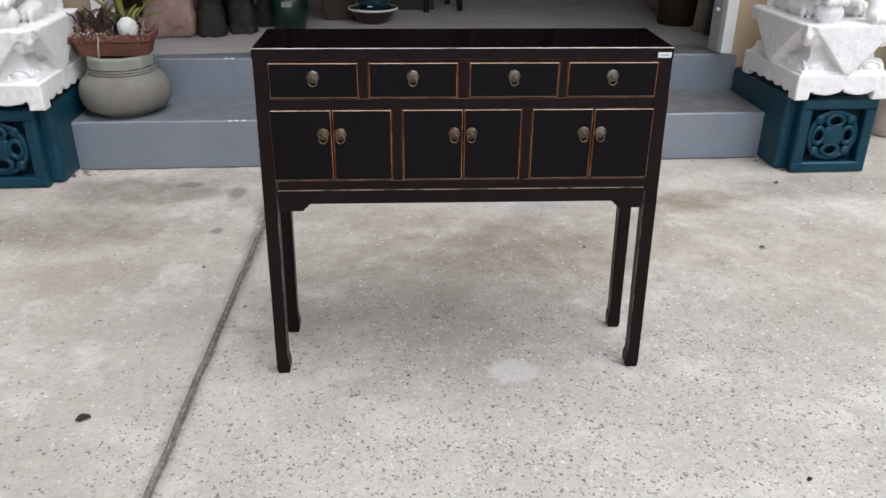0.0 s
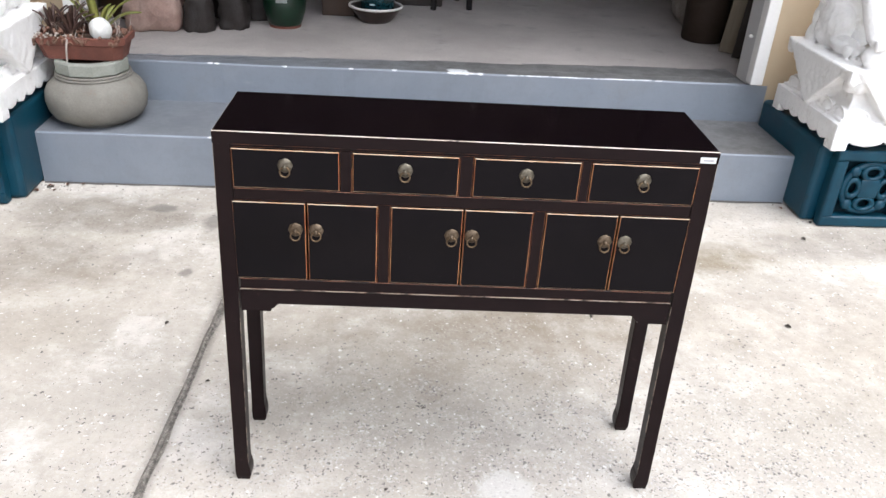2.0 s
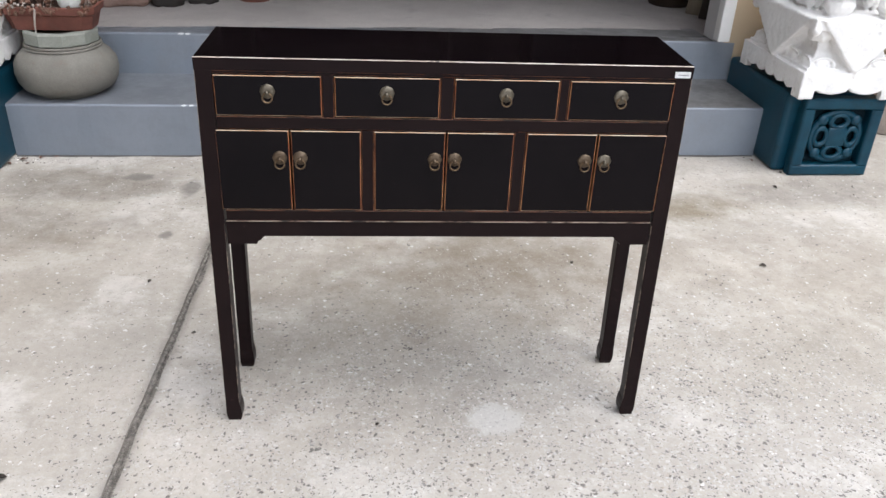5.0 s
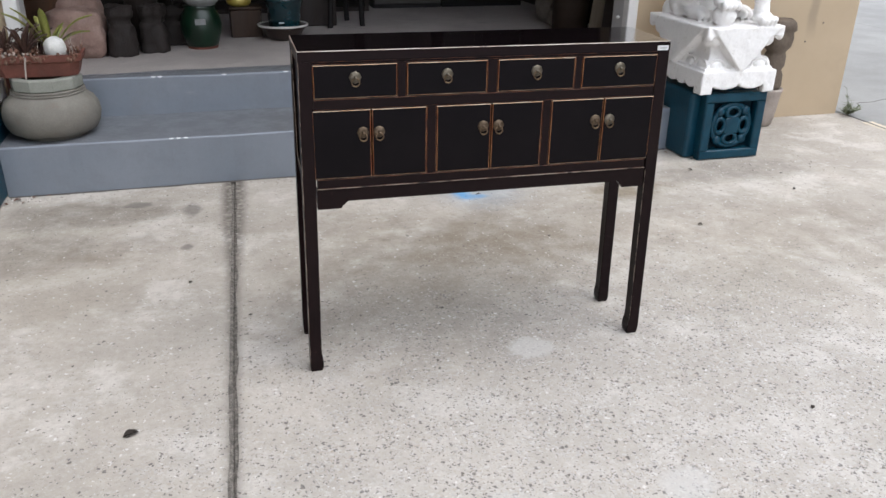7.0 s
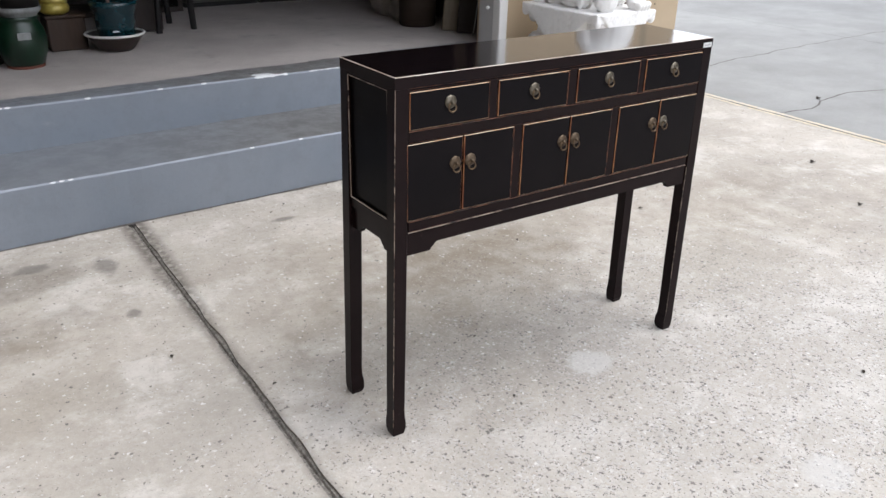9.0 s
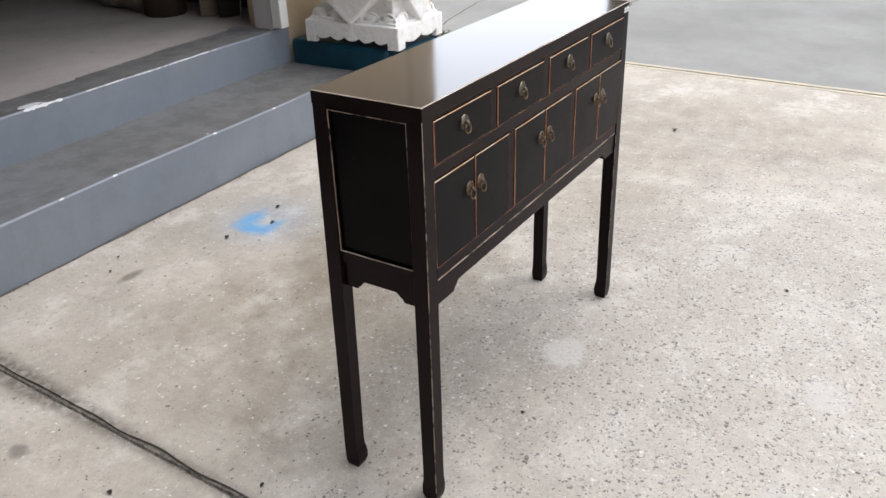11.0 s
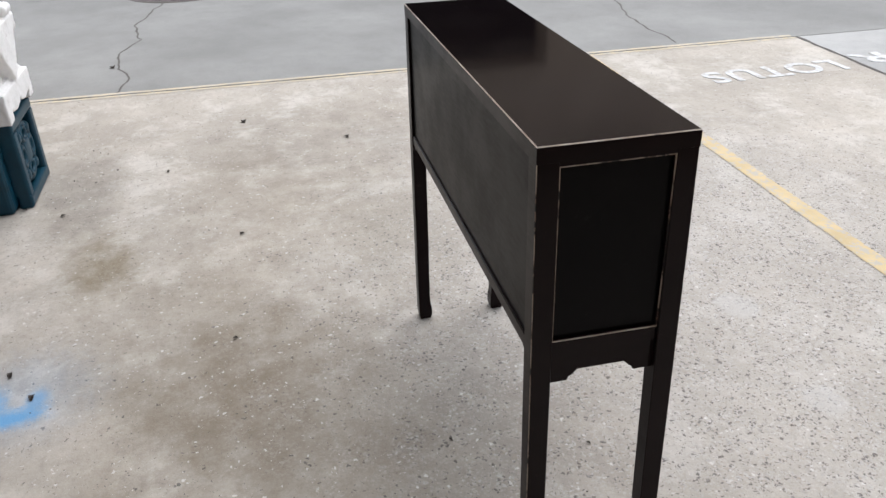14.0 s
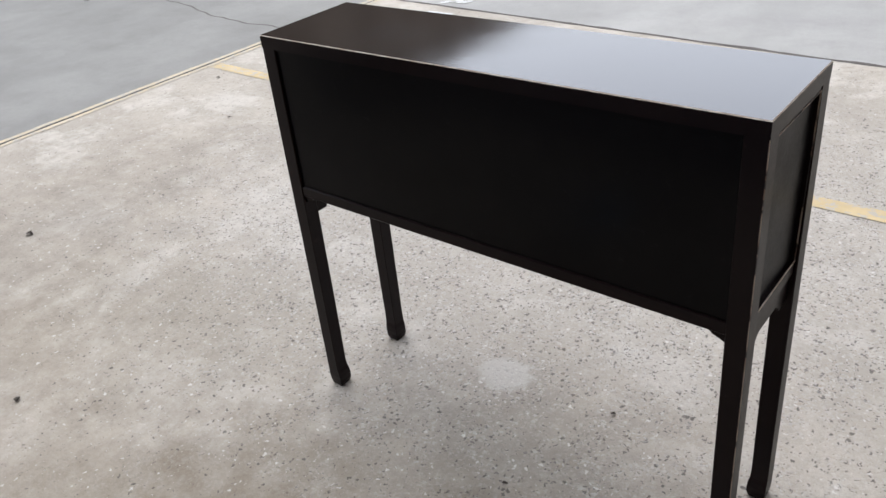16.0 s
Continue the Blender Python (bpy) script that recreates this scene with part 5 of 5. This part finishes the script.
# ---- inside the doorway ----
def rock(name, x, y, w, d, h, mat, label, seed, z=0.0, rz=0.0, power=3.0):
    """A blocky boulder with worn corners and ledges."""
    ob = thing(name, x, y, H2 - 0.002 + z, rz, label=label, category="rock")
    bm = bmesh.new()
    bmesh.ops.create_icosphere(bm, subdivisions=5, radius=1.0)
    for v in bm.verts:
        u = v.co.copy()
        k = (abs(u.x) ** power + abs(u.y) ** power + abs(u.z) ** power) ** (-1 / power)
        u *= k
        u *= 1 + 0.16 * noise.noise(u * 1.3 + Vector((seed, 0, 0))) + 0.07 * noise.noise(u * 3.5 + Vector((0, seed, 0))) + 0.03 * noise.noise(u * 9 + Vector((0, 0, seed)))
        v.co = (u.x * w, u.y * d, max(0.0, (u.z * 0.5 + 0.46) * h))
    part("boulder", bm, mat, ob, "", True)
    return ob


rock("pink_rock", -0.9, 4.73, 0.13, 0.13, 0.25, PINK_STONE, "blocky pinkish rock on the shop floor", 1.0, power=5.0)
rock("pink_rock", -0.91, 4.95, 0.12, 0.09, 0.29, PINK_STONE, "blocky pinkish rock on the shop floor", 5.0, rz=-8, power=4.0)

log = thing("leaning_log", -1.05, 5.02, H2 - 0.002, label="thick red-brown log standing behind the rocks", category="log")
bm = tube(bmesh.new(), [(-0.06, 0, 0), (-0.03, 0, 0.3), (0.02, 0.02, 0.6), (0.06, 0.05, 1.0), (0.1, 0.08, 1.35)], [0.16, 0.155, 0.15, 0.15, 0.14], 20)
rough_up(bm, 0.02, 9)
part("trunk", bm, BROWN_WOOD, log, "", True)
post = thing("wooden_post", -1.2, 4.6, H2 - 0.002, label="pale weathered post inside the doorway", category="post")
part("shaft", slab_box(-0.06, 0.06, -0.03, 0.03, 0, 1.6, bevel=0.006), GREY_WOOD, post)


def wood_pot(x, y, w, h, rz, label):
    """A dark carved pot, square at the foot, drawn in below a heavy lip."""
    ob = thing("carved_wood_pot", x, y, H2 - 0.002, rz, label=label, category="carved pot", group="dark carved pots")
    def sq(r, z):
        c = r * 0.35
        return [(-r + c, -r, z), (r - c, -r, z), (r, -r + c, z), (r, r - c, z), (r - c, r, z), (-r + c, r, z), (-r, r - c, z), (-r, -r + c, z)]
    bm = loft(bmesh.new(), [sq(w * 0.98, 0), sq(w, 0.02), sq(w * 0.93, h * 0.35), sq(w * 0.8, h * 0.58), sq(w * 0.66, h * 0.64), sq(w * 0.72, h * 0.72), sq(w * 0.86, h * 0.82), sq(w * 0.88, h), sq(w * 0.7, h), sq(w * 0.6, h * 0.8)])
    bmesh.ops.subdivide_edges(bm, edges=list(bm.edges), cuts=3, use_grid_fill=True)
    rough_up(bm, 0.014, 26, x * 7)
    part("pot_body", bm, POT_WOOD, ob, "", True)
    return ob


wood_pot(-0.685, 4.71, 0.074, 0.25, 8, "small dark carved wooden pot on the shop floor")
wood_pot(-0.53, 4.79, 0.07, 0.24, -10, "small dark carved wooden pot on the shop floor")
wood_pot(-0.43, 5.02, 0.075, 0.2, 14, "dark carved wooden pot in the shade")
trunk = thing("carved_column", -0.6, 5.05, H2 - 0.002, label="tall dark carved wooden column standing in the shade", category="carving")
bm = tube(bmesh.new(), [(0, 0, 0), (0.01, 0, 0.3), (-0.01, 0, 0.6), (0.02, 0, 1.2)], [0.1, 0.085, 0.1, 0.08], 18)
rough_up(bm, 0.015, 12)
part("shaft", bm, DARK_WOOD, trunk, "", True)

jar = thing("green_jar", -0.285, 4.865, H2 - 0.002, label="squat dark green glazed jar on the shop floor", category="jar")
part("jar_body", lathe(bmesh.new(), [(0.0, 0.012), (0.078, 0.012), (0.085, 0.02), (0.104, 0.08), (0.11, 0.13), (0.1, 0.175), (0.085, 0.2), (0.08, 0.215), (0.09, 0.225), (0.0, 0.225)], 36, close=False), GREEN_GLAZE, jar, "", True)
part("foot", lathe(bmesh.new(), [(0.0, 0.0), (0.08, 0.0), (0.082, 0.012), (0.0, 0.012)], 32, close=False), TERRACOTTA, jar, "unglazed clay foot")
part("sticker", slab_box(-0.03, 0.025, -0.1085, -0.104, 0.135, 0.165), GREY_RIM, jar, "silvery paper sticker")
bucket = thing("black_pot", -0.275, 4.865, H2 + 0.224, label="tall black glazed pot with a grey rim, stacked on the jar", category="pot")
part("rim", lathe(bmesh.new(), [(0.0, 0.0), (0.07, 0.0), (0.09, 0.022), (0.0935, 0.03), (0.0935, 0.042), (0.0, 0.042)], 32, close=False), GREY_RIM, bucket, "grey unglazed rim")
part("pot_body", lathe(bmesh.new(), [(0.0, 0.042), (0.088, 0.042), (0.095, 0.1), (0.1, 0.22), (0.096, 0.3), (0.0, 0.3)], 32, close=False), BLACK_GLAZE, bucket, "", True)
part("tag", slab_box(-0.085, -0.065, -0.0995, -0.093, 0.1, 0.135), PAPER, bucket, "small white paper tag")

stand = thing("wooden_stand", -0.03, 5.22, H2 - 0.002, label="dark brown wooden box stand on the shop floor", category="stand")
part("box", slab_box(-0.09, 0.09, -0.08, 0.08, 0.0, 0.16, bevel=0.006), STAND_WOOD, stand)
part("lid", slab_box(-0.097, 0.097, -0.087, 0.087, 0.16, 0.175, bevel=0.004), STAND_WOOD, stand)
# a gilded head on a ringed neck, one plain casting
bm = lathe(bmesh.new(), [(0.0, 0.0), (0.05, 0.0), (0.068, 0.012), (0.071, 0.03), (0.066, 0.048), (0.062, 0.05), (0.061, 0.054), (0.066, 0.058), (0.067, 0.072), (0.062, 0.077), (0.061, 0.081),
                         (0.065, 0.085), (0.065, 0.098), (0.06, 0.103), (0.059, 0.107), (0.063, 0.111), (0.061, 0.124), (0.052, 0.13), (0.0, 0.132)], 30, close=False)
ball(bm, (0, 0.0, 0.245), (0.085, 0.088, 0.125), 24)
ball(bm, (0, 0.02, 0.36), (0.07, 0.07, 0.05), 16)
loft(bm, [[(-0.006, -0.08, 0.275), (0.006, -0.08, 0.275), (0.0, -0.088, 0.275)], [(-0.014, -0.08, 0.225), (0.014, -0.08, 0.225), (0.0, -0.104, 0.228)], [(-0.01, -0.078, 0.218), (0.01, -0.078, 0.218), (0.0, -0.09, 0.218)]])
for d in (-1, 1):
    ball(bm, (d * 0.084, 0.01, 0.23), (0.012, 0.022, 0.055), 10)
head = part("gilded_head", bm, GILT, None, "gilded carved head with a ringed neck on the wooden stand", True)
head.matrix_world = SITE @ pose(-0.062, 5.2, H2 + 0.1735, 0, 0, -12)
tagged(head, "", "statue")

bowl = thing("brown_saucer", 0.175, 5.06, H2 - 0.002, label="brown glazed bowl with a pale rim, used as a saucer", category="saucer")
part("bowl_body", lathe(bmesh.new(), [(0.0, 0.0), (0.075, 0.0), (0.09, 0.012), (0.125, 0.06), (0.142, 0.08), (0.135, 0.082), (0.1, 0.055), (0.0, 0.05)], 40, close=False), BOWL_BROWN, bowl, "", True)
part("rim", ring(bmesh.new(), (0, 0, 0.083), 0.141, 0.0065, "z", 44, 8), PALE_RIM, bowl, "pale worn rim")
teal = thing("teal_pot", 0.185, 5.06, H2 + 0.044, label="deep teal glazed plant pot standing in the saucer", category="plant pot")
part("pot_body", lathe(bmesh.new(), [(0.0, 0.0), (0.085, 0.0), (0.088, 0.01), (0.098, 0.13), (0.11, 0.17), (0.115, 0.175), (0.115, 0.195), (0.1, 0.197), (0.095, 0.17), (0.0, 0.17)], 36, close=False), DEEP_TEAL, teal, "", True)
part("tag", slab_box(-0.04, -0.012, -0.0955, -0.09, 0.055, 0.061), PAPER, teal, "thin white tag")
part("soil", lathe(bmesh.new(), [(0.0, 0.176), (0.098, 0.174)], 24, close=False), SOIL, teal)
plant = thing("potted_plant", 0.185, 5.06, H2 + 0.222, label="young leafy plant with a pinkish stem in the teal pot", category="plant")
part("stem", tube(bmesh.new(), [(-0.02, 0, -0.01), (-0.025, 0.0, 0.1), (-0.04, 0, 0.25), (-0.03, 0.01, 0.4)], [0.008, 0.007, 0.006, 0.004], 8), PINK_STEM, plant, "", True)
random.seed(4)
for i in range(14):
    bm = bmesh.new()
    a = random.uniform(0, 6.28)
    z = random.uniform(0.12, 0.4)
    l = random.uniform(0.08, 0.14)
    blade(bm, (-0.035, 0, z), (-0.035 + l * math.cos(a), l * math.sin(a), z + random.uniform(-0.02, 0.05)), 0.034, 0.5, 0.001, 7)
    part("leaf", bm, LEAF_GREEN, plant, "", True)
hang = thing("dark_teal_jar", 0.42, 5.62, H2 - 0.002, label="dark teal jar on a dim low stand", category="jar")
part("jar_body", lathe(bmesh.new(), [(0.0, 0.2), (0.1, 0.2), (0.12, 0.25), (0.13, 0.36), (0.11, 0.5), (0.0, 0.52)], 28, close=False), DEEP_TEAL, hang, "", True)
part("low_stand", slab_box(-0.14, 0.14, -0.12, 0.12, 0.0, 0.2, bevel=0.006), DARK_WOOD, hang)

chair = thing("black_chair", 0.58, 5.56, H2 - 0.002, 12, label="black wooden chair in the dim shop", category="chair")
for x, y, lean in ((-0.09, -0.13, -0.015), (0.1, -0.13, 0.015), (-0.09, 0.14, -0.015), (0.1, 0.14, 0.015)):
    part("leg", tube(bmesh.new(), [(x + lean, y, 0), (x, y, 0.3), (x - lean, y, 0.43)], [0.018, 0.021, 0.022], 8), BLACK_GLAZE, chair)
part("seat", slab_box(-0.15, 0.16, -0.17, 0.18, 0.43, 0.465, bevel=0.01, segments=2), BLACK_GLAZE, chair)
part("backrest", slab_box(-0.14, 0.15, 0.15, 0.175, 0.5, 0.9, bevel=0.008), BLACK_GLAZE, chair)

cabinet = thing("back_cabinet", 1.22, 6.42, H2 - 0.002, label="low grey-fronted counter at the back of the dim shop", category="counter")
part("body", slab_box(-0.26, 0.26, -0.16, 0.17, 0.03, 0.55, bevel=0.005), GREY_BOARD, cabinet)
part("kickboard", slab_box(-0.26, 0.26, -0.14, 0.17, 0.0, 0.03), BLACK_GLAZE, cabinet)
dark = thing("dark_cabinet", 1.82, 6.42, H2 - 0.002, label="tall black cabinet at the back of the dim shop", category="cabinet")
part("body", slab_box(-0.33, 0.33, -0.16, 0.17, 0.04, 1.9, bevel=0.006), BLACK_GLAZE, dark)
for x0, x1 in ((-0.32, -0.004), (0.004, 0.32)):
    part("door", slab_box(x0, x1, -0.175, -0.162, 0.07, 1.87, bevel=0.004), BLACK_GLAZE, dark)
part("plinth", slab_box(-0.32, 0.32, -0.14, 0.17, 0.0, 0.04), BLACK_GLAZE, dark)
shelf = thing("dark_shelf", 0.2, 6.35, H2 - 0.002, label="wide dark shelving at the back of the dim shop", category="shelf")
for z in (0.0, 0.5, 1.0, 1.5):
    part("board", slab_box(-0.7, 0.7, -0.2, 0.22, z, z + 0.03), DARK_WOOD, shelf)
for x in (-0.7, 0.67):
    part("upright", slab_box(x, x + 0.03, -0.2, 0.22, 0.03, 1.8), DARK_WOOD, shelf)

rock("pale_rock", 2.04, 5.42, 0.1, 0.16, 0.2, PALE_STONE, "pale rough rock by the shop wall", 9.0)
rock("pale_rock", 2.05, 5.4, 0.08, 0.12, 0.16, PALE_STONE, "pale rough rock resting on another rock", 3.0, z=0.185)
rock("pale_rock", 1.98, 5.16, 0.07, 0.09, 0.16, PALE_STONE, "pale rough rock by the shop wall", 13.0)
barrel = thing("brown_barrel", 1.96, 4.96, H2 - 0.002, label="dark brown glazed cylinder jar on the shop floor", category="jar")
part("jar_body", lathe(bmesh.new(), [(0.0, 0.0), (0.105, 0.0), (0.112, 0.01), (0.115, 0.2), (0.118, 0.42), (0.108, 0.421), (0.105, 0.4), (0.0, 0.38)], 36, close=False), BARREL_BROWN, barrel, "", True)
part("rim", ring(bmesh.new(), (0, 0, 0.433), 0.112, 0.013, "z", 40, 8), BARREL_BROWN, barrel, "", True)
board = thing("leaning_board", 2.005, 4.68, H2 - 0.002, label="weathered tan board leaning by the doorway", category="board")
bm = slab_box(-0.05, 0.05, -0.012, 0.012, 0, 1.5, bevel=0.003)
bmesh.ops.transform(bm, verts=bm.verts, matrix=pose(0, 0, 0.003, -2, 5, -25))
part("plank", bm, TAN_WOOD, board)
board = thing("leaning_board", 2.04, 4.56, H2 - 0.002, label="dark wooden board leaning by the doorway", category="board")
bm = slab_box(-0.06, 0.06, -0.012, 0.012, 0, 1.6, bevel=0.003)
bmesh.ops.transform(bm, verts=bm.verts, matrix=pose(0, 0, 0.003, -2, 4, -20))
part("plank", bm, DARK_WOOD, board)
cable = thing("cable", 2.02, 4.46, H2 - 0.002, label="thin pale cable hanging by the jamb", category="cable")
part("wire", tube(bmesh.new(), [(-0.01, 0, 0.0035), (0.0, 0.0, 0.06), (0.02, 0.0, 0.2), (0.05, 0, 0.5), (0.06, 0, 1.2)], 0.0035, 6), GREY_RIM, cable)

# ---- litter on the ground ----
random.seed(21)


def dead_leaf(x, y, size, rz, mat=LEAF_DEAD):
    ob = thing("dead_leaf", x, y, 0.0, rz, label="small curled dark dead leaf on the concrete", category="leaf", group="dead leaves on the yard")
    bm = bmesh.new()
    rows = []
    for i in range(7):
        t = i / 6
        w = size * 0.32 * math.sin(math.pi * min(1, t * 0.95 + 0.05)) ** 0.8 * random.uniform(0.7, 1.2)
        z = 0.003 + 0.12 * size * math.sin(math.pi * t)
        rows.append([bm.verts.new(((t - 0.5) * size, k * w, z + abs(k) * w * 0.35)) for k in (-1, 0, 1)])
    for a, b in zip(rows, rows[1:]):
        for k in (0, 1):
            bm.faces.new((a[k], a[k + 1], b[k + 1], b[k]))
    bmesh.ops.solidify(bm, geom=list(bm.faces), thickness=0.0012)
    part("leaf_blade", bm, mat, ob)


for x, y, size, rz in ((-0.525, 1.883, 0.05, 20), (0.92, 3.335, 0.036, 10), (0.806, 3.263, 0.034, 5), (0.64, 3.33, 0.035, 30), (-0.39, 2.689, 0.022, 70), (2.385, 2.245, 0.045, 15),
                       (2.744, 2.679, 0.05, 5), (1.56, 2.726, 0.03, 140), (0.275, 2.015, 0.016, 40), (3.97, 3.385, 0.07, 12), (2.0, 3.5, 0.03, 70), (0.371, 2.306, 0.018, 20),
                       (0.925, 2.766, 0.02, 80), (1.15, 1.56, 0.022, 50), (3.05, 0.86, 0.035, 30), (2.3, 3.2, 0.025, 10), (-0.213, 2.41, 0.018, 10), (1.9, 3.35, 0.03, 120),
                       (0.28, 3.5, 0.02, 15), (0.36, 3.56, 0.02, 60), (4.9, 1.2, 0.05, 40), (5.5, 0.1, 0.06, 15), (2.55, 1.2, 0.03, 60), (2.22, 3.0, 0.03, 25)):
    dead_leaf(x, y, size * 0.75, rz)
for x, y, size, rz in ((-1.08, 3.64, 0.03, 20), (-1.02, 3.663, 0.024, 80), (-1.12, 3.6, 0.026, 140), (-0.965, 3.668, 0.02, 10), (-1.05, 3.605, 0.018, 55), (1.93, 3.63, 0.022, 100)):
    dead_leaf(x, y, size, rz, LEAF_RUST)

bm = bmesh.new()
verts, faces = [], []
for i in range(900):
    if i < 120:
        x, y = random.choice(((random.uniform(1.9, 2.6), random.uniform(3.25, 3.5)), (random.uniform(-1.2, 1.95), 3.68 - abs(random.gauss(0, 0.012))), (random.uniform(-1.2, -0.95), random.uniform(3.6, 3.69))))
    else:
        x, y = random.uniform(-1.8, 3.3), random.uniform(0.6, 3.6)
    s = random.uniform(0.0012, 0.003) * (1.7 if i < 120 else 1)
    k = len(verts)
    a = random.uniform(0, 6.28)
    for dx, dy, dz in ((1, 0, 0), (-0.4, 0.8, 0), (-0.5, -0.8, 0), (0, 0, 1.1)):
        verts.append((x + s * (dx * math.cos(a) - dy * math.sin(a)), y + s * (dx * math.sin(a) + dy * math.cos(a)), dz * s + 0.0003))
    faces += [(k, k + 1, k + 3), (k + 1, k + 2, k + 3), (k + 2, k, k + 3)]
bm.free()
me = bpy.data.meshes.new("grit")
me.from_pydata(verts, [], faces)
GRIT = Nodes("grit_stones")
rnd = GRIT.t.nodes.new("ShaderNodeNewGeometry").outputs["Random Per Island"]
grit_mat = GRIT.done(GRIT.mix(GRIT.ramp(rnd, 0.45, 0.55), (0.13, 0.11, 0.1), (0.7, 0.67, 0.62)), 0.85)
me.materials.append(grit_mat)
grit = tagged(new("grit", me), "loose grit and small stones on the concrete", "gravel", "", "stuff")
grit.matrix_world = SITE
